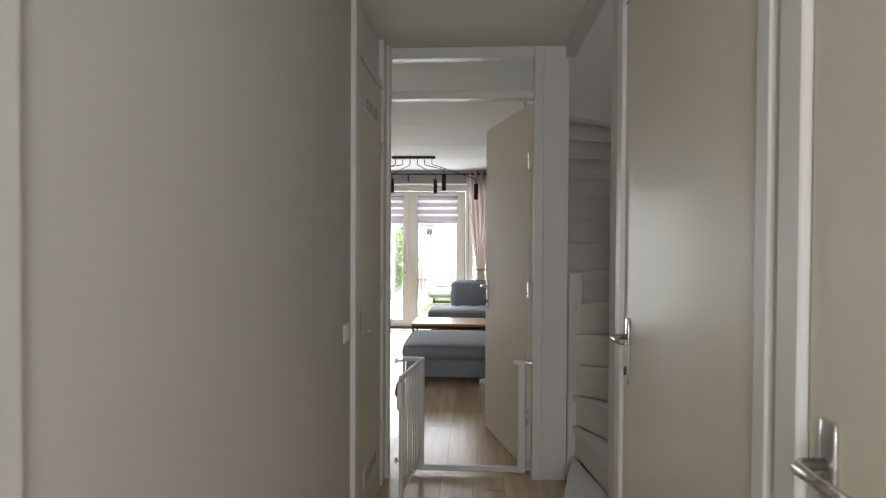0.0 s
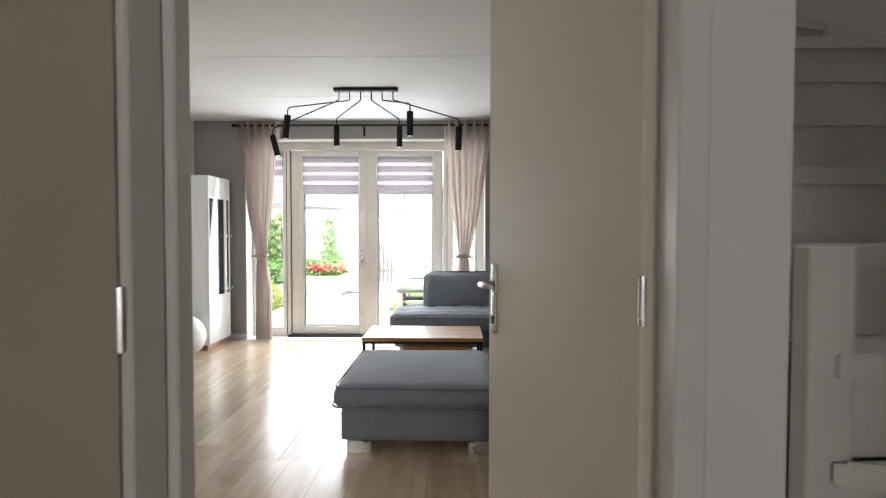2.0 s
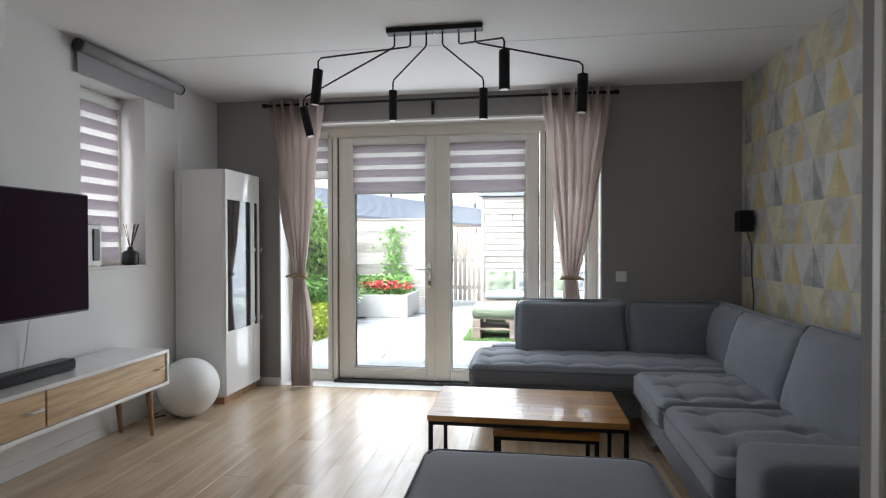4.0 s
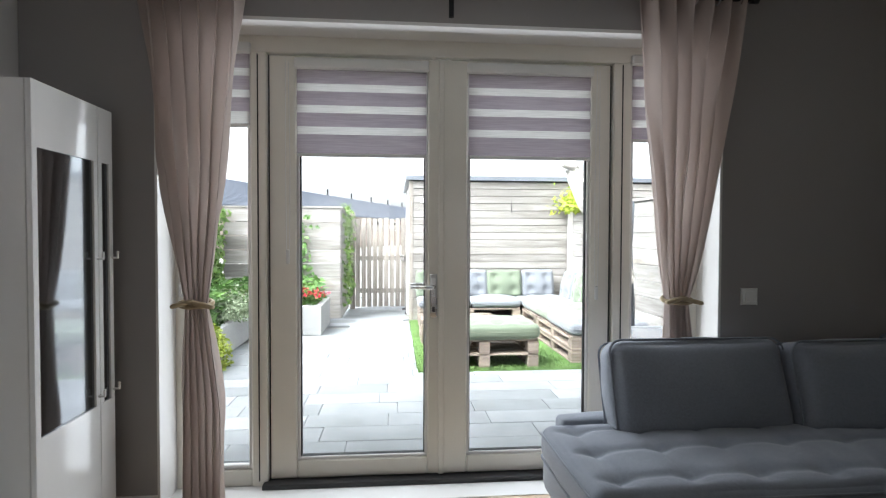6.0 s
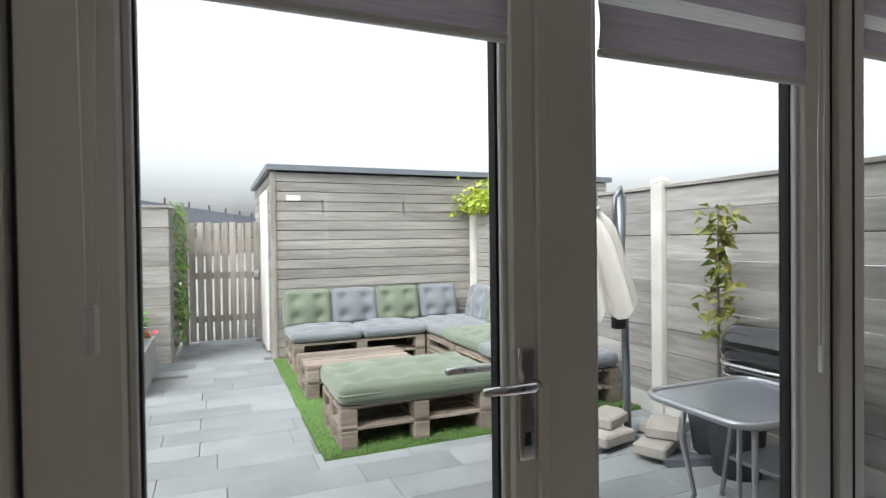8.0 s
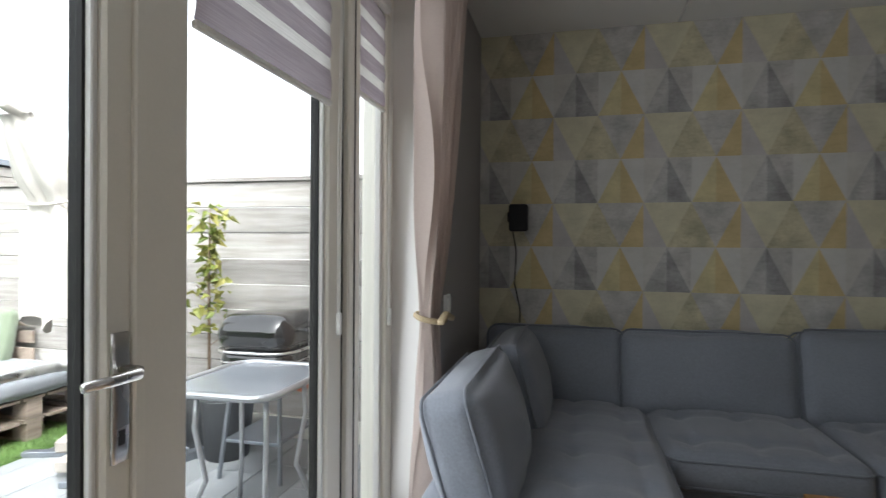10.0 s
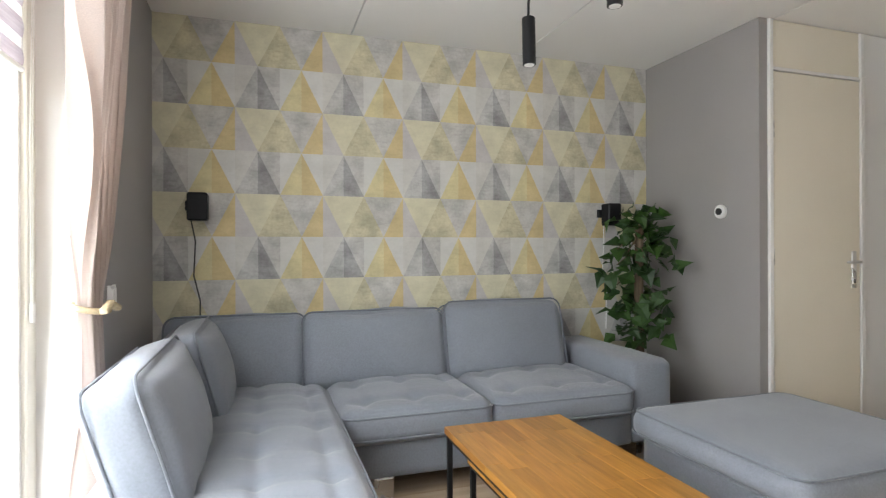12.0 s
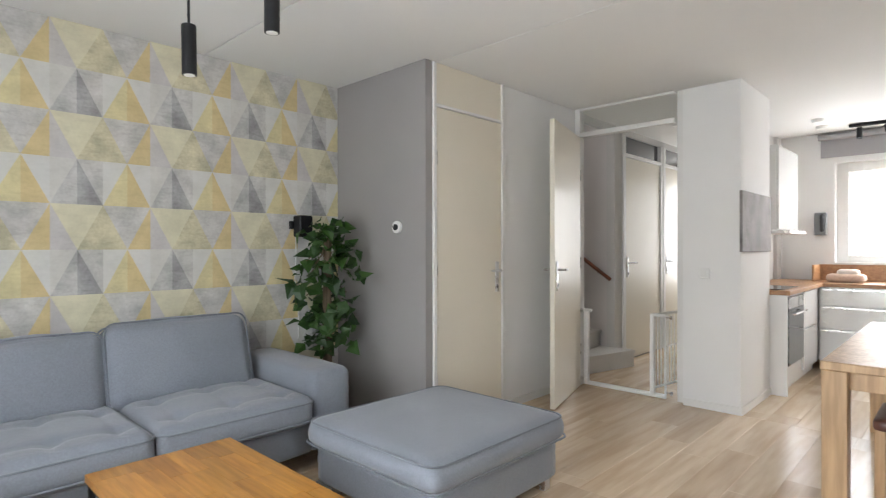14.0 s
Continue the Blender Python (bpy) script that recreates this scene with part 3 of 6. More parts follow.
def zebra_blind(name, x0, x1, y, z0, z1, label, cord=None, axis="x", cloths=None):
    """A day-and-night roller blind: head box, alternating opaque and sheer bands, bottom rail, bead chain."""
    t = thing(name, ((x0 + x1) / 2, y, z1), label, "blind", "day-and-night blinds")

    def place(bm):
        if axis == "y":
            bmesh.ops.transform(bm, matrix=Matrix(((0, -1, 0, 0), (1, 0, 0, 0), (0, 0, 1, 0), (0, 0, 0, 1))), verts=bm.verts)
        return bm

    if axis == "y":
        t.location = (-y, (x0 + x1) / 2, z1)
        ORIGIN[t] = Vector(t.location)
    part("head_box", place(box((x0 - 0.012, y - 0.03, z1), (x1 + 0.012, y + 0.022, z1 + 0.055), 0.008)), M_WHITEPL, t)
    z, i = z1, 0
    while z > z0 + 0.03:
        hgt = 0.072 if i % 2 == 0 else 0.040
        lo = z - hgt if z - hgt > z0 + 0.03 else z0
        bm = bmesh.new()
        cols = []
        for k in range(5):
            zz = z + (lo - z) * k / 4
            cols.append([bm.verts.new((xx, y - 0.006 * math.sin(math.pi * k / 4) * (1 if i % 2 == 0 else 0.2), zz)) for xx in (x0, (x0 + x1) / 2, x1)])
        for a, b in zip(cols, cols[1:]):
            for k in (0, 1):
                bm.faces.new((a[k], a[k + 1], b[k + 1], b[k]))
        part("blind_band", place(bm), (cloths or (M_BLIND, M_SHEER))[i % 2], t, "", True)
        z, i = lo, i + 1
    part("bottom_rail", place(box((x0, y - 0.009, z0 - 0.018), (x1, y + 0.009, z0), 0.004)), M_WHITEPL, t)
    if cord:
        cx, cz = cord
        pts = [(cx - 0.008, y - 0.03, z1 + 0.03), (cx - 0.012, y - 0.02, (z1 + cz) / 2), (cx - 0.008, y - 0.02, cz + 0.02), (cx, y - 0.022, cz), (cx + 0.008, y - 0.02, cz + 0.02), (cx + 0.012, y - 0.02, (z1 + cz) / 2), (cx + 0.006, y - 0.03, z1 + 0.03)]
        ch = part("bead_chain", place(tube(pts, 0.0022, n=5)), M_WHITEPL, t)
        part("chain_weight", place(box((cx - 0.009, y - 0.03, cz - 0.045), (cx + 0.009, y - 0.014, cz + 0.03), 0.004)), M_WHITEPL, ch)
    return t


def pane(parent, a, b, name="pane"):
    ob = part(name, box(a, b), M_GLASS, parent)
    ob.visible_shadow = False
    return ob


# garden door set: outer frame with two side lights
gd = thing("window_1", (-1.03, YF, 0), "cream frame with glazed side lights round the garden doors", "window", kind="structure")
ZT, ZB = 2.27, 0.03
part("window_frame", boxes([((-2.45, 8.655, ZT), (0.38, 8.765, 2.37)), ((-2.45, 8.655, 0.0), (-2.385, 8.765, ZT)), ((-2.06, 8.65, 0.0), (-1.978, 8.765, ZT)),
                            ((-0.122, 8.65, 0.0), (-0.02, 8.765, ZT)), ((0.285, 8.655, 0.0), (0.38, 8.765, ZT)), ((-2.385, 8.66, 0.0), (-2.06, 8.76, 0.09)), ((-0.02, 8.66, 0.0), (0.285, 8.76, 0.09))], 0.006), M_UPVC, gd)
part("glazing_bead", boxes([((-2.385, 8.672, 0.09), (-2.365, 8.70, ZT)), ((-2.08, 8.672, 0.09), (-2.06, 8.70, ZT)), ((-0.02, 8.672, 0.09), (0.0, 8.70, ZT)), ((0.265, 8.672, 0.09), (0.285, 8.70, ZT)),
                            ((-2.365, 8.672, 0.09), (-2.08, 8.70, 0.11)), ((0.0, 8.672, 0.09), (0.265, 8.70, 0.11))], 0.004), M_TRIM, gd)
for xx, yy in ((-2.022, 8.647), (-1.969, 8.669), (-0.134, 8.669), (-0.074, 8.647)):
    part("frame_gasket", box((xx - 0.003, yy, ZB + 0.002), (xx + 0.003, yy + 0.005, ZT - 0.012)), M_GASKET, gd, "dark rubber seal line")
part("threshold", boxes([((-2.0, 8.60, 0.0), (-0.10, 8.80, 0.028))], 0.004), M_DARKPL, gd, "dark metal threshold")
part("window_sill", boxes([((-2.45, YN - 0.004, -0.01), (0.38, 8.655, 0.004))]), M_TRIM, gd)
part("reveal", boxes([((-2.452, YN - 0.002, 0.004), (-2.44, 8.655, 2.37)), ((0.368, YN - 0.002, 0.004), (0.382, 8.655, 2.37)), ((-2.44, YN - 0.002, 2.355), (0.368, 8.655, 2.372))]), M_TRIM, gd, "white painted window reveal")
pane(gd, (-2.39, 8.70, 0.09), (-2.055, 8.722, ZT + 0.005))
pane(gd, (-0.025, 8.70, 0.09), (0.29, 8.722, ZT + 0.005))


def garden_leaf(name, x0, x1, g0, g1, label):
    t = thing(name, ((x0 + x1) / 2, YF, ZB), label, "door", kind="structure")
    y0, y1 = 8.672, 8.742
    part("door_frame", boxes([((x0, y0, ZB), (g0, y1, ZT - 0.008)), ((g1, y0, ZB), (x1, y1, ZT - 0.008)), ((g0, y0, ZB), (g1, y1, 0.125)), ((g0, y0, 2.19), (g1, y1, ZT - 0.008))], 0.007), M_UPVC, t)
    part("glazing_bead", boxes([((g0, y0 + 0.012, 0.125), (g0 + 0.014, 8.70, 2.19)), ((g1 - 0.014, y0 + 0.012, 0.125), (g1, 8.70, 2.19)), ((g0, y0 + 0.012, 0.125), (g1, 8.70, 0.139))], 0.003), M_TRIM, t)
    part("gasket", boxes([((g0 + 0.012, 8.70, 0.13), (g0 + 0.019, 8.728, 2.185)), ((g1 - 0.019, 8.70, 0.13), (g1 - 0.012, 8.728, 2.185)), ((g0 + 0.012, 8.70, 0.134), (g1 - 0.012, 8.728, 0.141))]), M_GASKET, t)
    pane(t, (g0 + 0.002, 8.705, 0.13), (g1 - 0.002, 8.727, 2.188))
    return t


dl = garden_leaf("door_1", -1.974, -1.072, -1.83, -1.14, "cream glazed garden door with a lever handle, closed")
dr = garden_leaf("door_2", -1.066, -0.128, -0.925, -0.245, "cream glazed garden door, closed")
lever_set(dl, (-1.108, 8.672, 1.05), (0, -1, 0), (-1, 0, 0), 0.235, False)
lever_set(dl, (-1.108, 8.742, 1.05), (0, 1, 0), (-1, 0, 0), 0.2, False)
part("cover_strip", box((-1.082, 8.66, ZB), (-1.052, 8.674, ZT - 0.01), 0.004), M_UPVC, dl)
zebra_blind("window_blind", -1.825, -1.148, 8.665, 1.755, 2.19, "lilac-grey day-and-night blind rolled half down on a garden door", (-1.87, 1.22))
zebra_blind("window_blind", -0.92, -0.25, 8.665, 1.755, 2.19, "lilac-grey day-and-night blind rolled half down on a garden door", (-0.215, 1.02))
zebra_blind("window_blind", -2.38, -2.065, 8.665, 1.90, 2.26, "narrow lilac-grey day-and-night blind on a side light", (-2.41, 1.05))
zebra_blind("window_blind", -0.015, 0.28, 8.665, 1.86, 2.26, "narrow lilac-grey day-and-night blind on a side light", (0.30, 0.98))

# west window
ww = thing("window_2", (-3.28, 7.17, 1.13), "cream-framed side window with a white sill", "window", kind="structure")
part("window_frame", boxes([((-3.32, 6.87, 1.13), (-3.25, 6.93, 2.36)), ((-3.32, 7.41, 1.13), (-3.25, 7.47, 2.36)), ((-3.32, 6.93, 1.13), (-3.25, 7.41, 1.19)), ((-3.32, 6.93, 2.30), (-3.25, 7.41, 2.36))], 0.005), M_UPVC, ww)
part("window_sill", box((-3.25, 6.86, 1.118), (-3.03, 7.48, 1.134), 0.004), M_TRIM, ww)
pane(ww, (-3.295, 6.925, 1.185), (-3.275, 7.415, 2.305))
zebra_blind("window_blind", 6.92, 7.42, 3.235, 1.17, 2.27, "lilac-grey day-and-night blind over the side window", None, "y", (M_BLIND2, M_SHEER2))


def panel_door(name, hinge, w, h, rz, label, vents=(), thick=0.04, lever_out=1, both=True, tmat=None, z0=0.008, inset=0.06, key=False):
    """A flush lacquered door leaf on a hinge line, opened by rz degrees from +x; hinge: (x, y)."""
    t = thing(name, (hinge[0], hinge[1], 0), label, "door", kind="structure")
    t.rotation_euler = (0, 0, radians(rz))
    ORIGIN[t] = Vector((0, 0, 0))
    part("leaf", box((0.003, -thick / 2, z0), (w, thick / 2, h), 0.004), tmat or M_CREAM, t)
    lever_set(t, (w - inset, thick / 2 * lever_out, 1.11), (0, lever_out, 0), (-1, 0, 0), 0.235, both, key)
    for z in (0.35, 1.15, h - 0.35):
        part("hinge", tube([(0.0, thick / 2 * lever_out, z - 0.05), (0.0, thick / 2 * lever_out, z + 0.05)], 0.008, n=8), M_CHROME, t)
    for zv in vents:
        bm = boxes([((w * 0.25, lever_out * (thick / 2) - 0.003, zv - 0.045), (w * 0.75, lever_out * (thick / 2) + 0.004, zv + 0.045))], 0.002)
        v = part("vent_grille", bm, M_TRIM, t)
        for k in range(9):
            xx = w * 0.28 + k * w * 0.44 / 8
            part("vent_slot", box((xx - 0.006, lever_out * (thick / 2 + 0.003) - 0.003, zv - 0.03), (xx + 0.006, lever_out * (thick / 2 + 0.003) + 0.003, zv + 0.03)), surf("grille_slot_grey", (0.30, 0.29, 0.27), 0.6), v)
    return t


# hall doorway: frame to the ceiling, a bar and a pane over the door, the leaf standing open into the living room
hd = thing("door_3", (0, 3.05, 0), "white doorway frame with a clear pane above the crossbar", "door", kind="structure")
part("door_frame", boxes([((-0.535, 2.945, 0), (-0.472, 3.004, HH - 0.003)), ((0.398, 2.985, 0), (0.455, 3.062, HH - 0.003)), ((-0.472, 2.985, 2.316), (0.398, 3.062, 2.36)), ((-0.472, 2.985, 2.56), (0.398, 3.062, HH - 0.003))], 0.004), M_TRIM, hd)
pane(hd, (-0.472, 3.02, 2.36), (0.398, 3.028, 2.56), "transom_pane")
panel_door("door_4", (0.395, 3.10), 0.865, 2.305, 106.6, "cream hall door standing open into the living room", lever_out=1)
# cupboard door under the stairs
cd = thing("door_5", (0.45, 4.55, 0), "white frame of the stair cupboard with a panel above", "door", kind="structure")
part("door_frame", boxes([((0.433, 4.16, 0), (0.515, 4.20, 2.29)), ((0.433, 4.935, 0), (0.515, 4.965, H - 0.004)), ((0.435, 4.20, 2.27), (0.515, 4.935, 2.29)), ((0.433, 4.16, 2.29), (0.515, 4.20, H - 0.004))], 0.003), M_TRIM, cd)
part("upper_panel", box((0.447, 4.20, 2.29), (0.485, 4.935, H - 0.004), 0.002), M_CREAM, cd)
panel_door("door_6", (0.461, 4.934), 0.73, 2.265, -90, "cream flush cupboard door under the stairs, closed", lever_out=-1, both=False)
# left hall door with two vents
hw = thing("door_7", (-0.515, 2.5, 0), "white frame of the toilet door", "door", kind="structure")
part("door_frame", boxes([((-0.56, 2.10, 0), (-0.49, 2.19, HH - 0.004)), ((-0.56, 2.84, 0), (-0.49, 2.94, HH - 0.004)), ((-0.56, 2.19, 2.33), (-0.495, 2.84, 2.37))], 0.004), M_TRIM, hw)
part("upper_panel", box((-0.55, 2.19, 2.37), (-0.52, 2.84, HH - 0.004)), M_TRIM, hw)
panel_door("door_8", (-0.525, 2.836), 0.642, 2.325, -90, "cream toilet door with vent grilles, closed", (2.14, 0.25), lever_out=1, both=False, inset=0.03, key=True)
# two doors on the hall's other side, each under a dark pane
for ya, yb, nm in ((0.735, 1.78, "door_9"), (-0.38, 0.655, "door_10")):
    f = thing(nm, (0.605, ya, 0), "cream door frame with a dark pane above the door", "door", kind="structure")
    part("door_frame", boxes([((0.585, yb - 0.07, 0), (0.69, yb, 2.56)), ((0.585, ya - 0.05, 0), (0.69, ya, 2.56)), ((0.587, ya, 2.32), (0.69, yb - 0.07, 2.36))], 0.004), M_TRIM, f)
    part("transom_pane", box((0.63, ya, 2.36), (0.64, yb - 0.07, 2.56)), M_DARKGL, f)
panel_door("door_11", (0.62, 0.74), 0.967, 2.315, 90, "cream hall door with a lever handle, closed", lever_out=1, both=False)
panel_door("door_12", (0.62, -0.375), 0.955, 2.315, 90, "cream hall door with a lever handle, closed", lever_out=1, both=False)
# frame of a door beside the entrance
slab("trim_entrance", [((-0.55, 0.19, 0), (-0.505, 0.285, HH - 0.003))], M_TRIM, "white door lining beside the entrance", "trim")

# ---- hall things ----
def staircase():
    t = thing("staircase", (1.0, 2.6, 0), "white-painted closed winder staircase rising from the hall", "stairs")
    nx, ny, rise = 0.65, 2.95, 0.18
    angles = [-104, -82, -61, -40, -18, 3]
    fan = {11: (4.09, 4.36), 12: (4.20, 4.66), 13: (4.26, 4.89), 14: (4.29, 4.89)}    # the turn at the top

    def edge(i):
        if i < 6:
            a = radians(angles[i])
            d = Vector((math.cos(a), math.sin(a)))
            ts = []
            if d.x > 0.05:
                ts.append((XS - 0.01 - nx) / d.x)
            if d.y < -0.05:
                ts.append((ny - 1.93) / -d.y)
            k = min(ts)
            return Vector((nx, ny)), Vector((nx, ny)) + d * k
        y = 3.12 + (i - 6) * 0.225
        ya, yb = fan.get(i, (y, y))
        return Vector((0.62, ya)), Vector((XS - 0.01 if i < 14 else 1.1, yb))

    for i in range(14):
        a, b = edge(i)
        c, d = edge(i + 1)
        z = rise * (i + 1)
        run = (b - a).normalized()
        out = Vector((run.y, -run.x)) * 0.016
        bm = bmesh.new()
        ring = [a + out, b + out, d + run * 0, c]
        if i < 5 and a == c:
            ring = [a + out, b + out, d]
            if abs(b.y - 1.93) < 0.01 and abs(d.x - (XS - 0.01)) < 0.01:
                ring = [a + out, b + out, Vector((XS - 0.01, 1.93)), d]
        nxt = (d - c).normalized()
        back_by = Vector((-nxt.y, nxt.x)) * 0.02
        ring = [p + back_by if p in (c, d) and p is not ring[0] and p is not ring[1] else p for p in ring]
        lo = [bm.verts.new((p.x, p.y, z - 0.04)) for p in ring]
        hi = [bm.verts.new((p.x, p.y, z)) for p in ring]
        bm.faces.new(lo[::-1])
        bm.faces.new(hi)
        k = len(ring)
        for j in range(k):
            bm.faces.new((lo[j], lo[(j + 1) % k], hi[(j + 1) % k], hi[j]))
        bmesh.ops.bevel(bm, geom=[e for e in bm.edges if all(v in hi for v in e.verts)], offset=0.004, segments=2, affect="EDGES")
        part("tread", bm, M_STAIR, t)
        bm = bmesh.new()
        th = Vector((-run.y, run.x)) * 0.015
        q = [a, b, b + th, a + th]
        lo = [bm.verts.new((p.x, p.y, z - rise)) for p in q]
        hi = [bm.verts.new((p.x, p.y, z - 0.04)) for p in q]
        for j in range(4):
            bm.faces.new((lo[j], lo[(j + 1) % 4], hi[(j + 1) % 4], hi[j]))
        bm.faces.new(lo[::-1]), bm.faces.new(hi)
        part("riser", bm, M_STAIR, t)
    part("newel_post", box((0.606, 2.945, 0), (0.685, 2.996, 1.262), 0.004), M_STAIR, t)
    # outer string on the walls, rising with the flight and round the turn
    bm = bmesh.new()
    line = [(1.0, 2.95, 1.10), (1.0, 3.14, 1.34), (1.0, 3.5, 1.64), (1.0, 3.87, 1.91), (1.0, 4.16, 2.07), (1.0, 4.5, 2.22), (0.96, 4.75, 2.32), (0.82, 4.86, 2.42), (0.5, 4.893, 2.58), (0.0, 4.893, 2.76)]
    rows = []
    for k, (u, y, z) in enumerate(line):
        x = 0.64 + (XS - 0.006 - 0.64) * u
        inward = Vector((-0.026, 0)) if k < 6 else Vector((-0.018, -0.018)) if k < 8 else Vector((0, -0.026))
        rows.append([bm.verts.new(p) for p in ((x, y, z - 0.34), (x + inward.x, y + inward.y, z - 0.34), (x + inward.x, y + inward.y, z), (x, y, z))])
    for p, q in zip(rows, rows[1:]):
        for k in range(4):
            bm.faces.new((p[k], p[(k + 1) % 4], q[(k + 1) % 4], q[k]))
    bm.faces.new(rows[0]), bm.faces.new(rows[-1][::-1])
    bmesh.ops.recalc_face_normals(bm, faces=bm.faces)
    part("wall_string", bm, M_STAIR, t)
    return t


staircase()
hr = thing("handrail", (1.0, 1.985, 1.2), "dark mahogany handrail on the stairwell wall", "handrail")
part("rail", tube([(0.64, 1.985, 0.93), (0.72, 1.985, 0.985), (1.1, 1.985, 1.25), (1.42, 1.985, 1.47)], 0.021, n=12), M_MAHOG, hr, smooth=True)
for xx, zz in ((0.80, 1.02), (1.3, 1.37)):
    part("bracket", tube([(xx, 1.92, zz - 0.04), (xx, 1.97, zz - 0.04), (xx, 1.985, zz)], 0.006), M_CHROME, hr)


def safety_gate():
    t = thing("safety_gate", (0.0, 3.05, 0), "white steel stair gate in the doorway, swung open", "safety gate")
    part("frame", boxes([((-0.395, 3.035, 0.02), (0.365, 3.065, 0.055)), ((0.315, 3.03, 0.02), (0.36, 3.07, 0.70)), ((-0.30, 3.03, 0.02), (-0.265, 3.07, 0.72)),
                         ((-0.40, 3.04, 0.02), (-0.385, 3.06, 0.70)), ((-0.40, 3.035, 0.70), (-0.265, 3.065, 0.725)), ((0.285, 3.035, 0.69), (0.365, 3.065, 0.72))], 0.006), M_WHITEPL, t)
    for x, z in ((-0.448, 0.07), (-0.448, 0.70), (0.40, 0.07), (0.40, 0.70)):
        s = 1 if x < 0 else -1
        part("pressure_bolt", tube([(x, 3.05, z), (x + s * 0.012, 3.05, z), (x + s * 0.013, 3.05, z), (x + s * 0.06, 3.05, z)], [0.018, 0.018, 0.006, 0.006], n=10), M_CHROME, t)
    # the swinging part, hinged at the inner post
    a, b = Vector((-0.282, 3.03)), Vector((-0.35, 2.58))
    d = (b - a).normalized()

    def rod(s, z0, z1, r):
        p = a + d * s
        return tube([(p.x, p.y, z0), (p.x, p.y, z1)], r, n=8)

    w = (b - a).length
    sw = part("swing_frame", tube([(a.x, a.y, 0.71), (b.x, b.y, 0.71)], 0.013, n=10), M_WHITEPL, t, "white open gate leaf")
    part("lower_rail", tube([(a.x, a.y, 0.09), (b.x, b.y, 0.09)], 0.011, n=8), M_WHITEPL, sw)
    part("stile", rod(0.012, 0.05, 0.71, 0.012), M_WHITEPL, sw)
    part("stile", rod(w - 0.012, 0.05, 0.71, 0.012), M_WHITEPL, sw)
    for k in range(1, 8):
        part("bar", rod(0.012 + k * (w - 0.024) / 8, 0.09, 0.71, 0.006), M_WHITEPL, sw, "", True)
    p = b
    part("lock_handle", pillow((p.x, p.y - 0.01, 0.62), (0.035, 0.06, 0.16), 0.016, (0, 0, 0), 6), M_WHITEPL, sw, "white lock handle", True)
    part("lock_button", pillow((p.x - 0.008, p.y + 0.02, 0.64), (0.045, 0.08, 0.045), 0.016, (0, 0, 0), 6, Euler((0.7, 0, 0)).to_matrix()), M_LOCK, sw, "dark brown release button", True)


safety_gate()


def wall_switch(at, out, label, double=False):
    o = Vector(out)
    t = thing("light_switch", at, label, "switch")
    e = Vector((abs(o.y), abs(o.x), 0))
    c = Vector(at)
    n = 2 if double else 1
    for k in range(n):
        z = Vector((0, 0, 0.04 - 0.08 * k if double else 0))
        pl = part("plate", box(c + z - e * 0.042 - Vector((0, 0, 0.042)), c + z + e * 0.042 + Vector((0, 0, 0.042)) + o * 0.010, 0.003), M_WHITEPL, t)
        part("rocker", box(c + z - e * 0.028 - Vector((0, 0, 0.028)) + o * 0.008, c + z + e * 0.028 + Vector((0, 0, 0.028)) + o * 0.016, 0.003), M_WHITEPL, pl)


wall_switch((-0.515, 2.0, 1.05), (1, 0, 0), "white square switch on the hall wall")
wall_switch((0.535, YN, 1.01), (0, -1, 0), "white switch plate on the grey wall")
wall_switch((-0.70, 3.05, 1.08), (0, 1, 0), "white switch plate on the white wall", False)


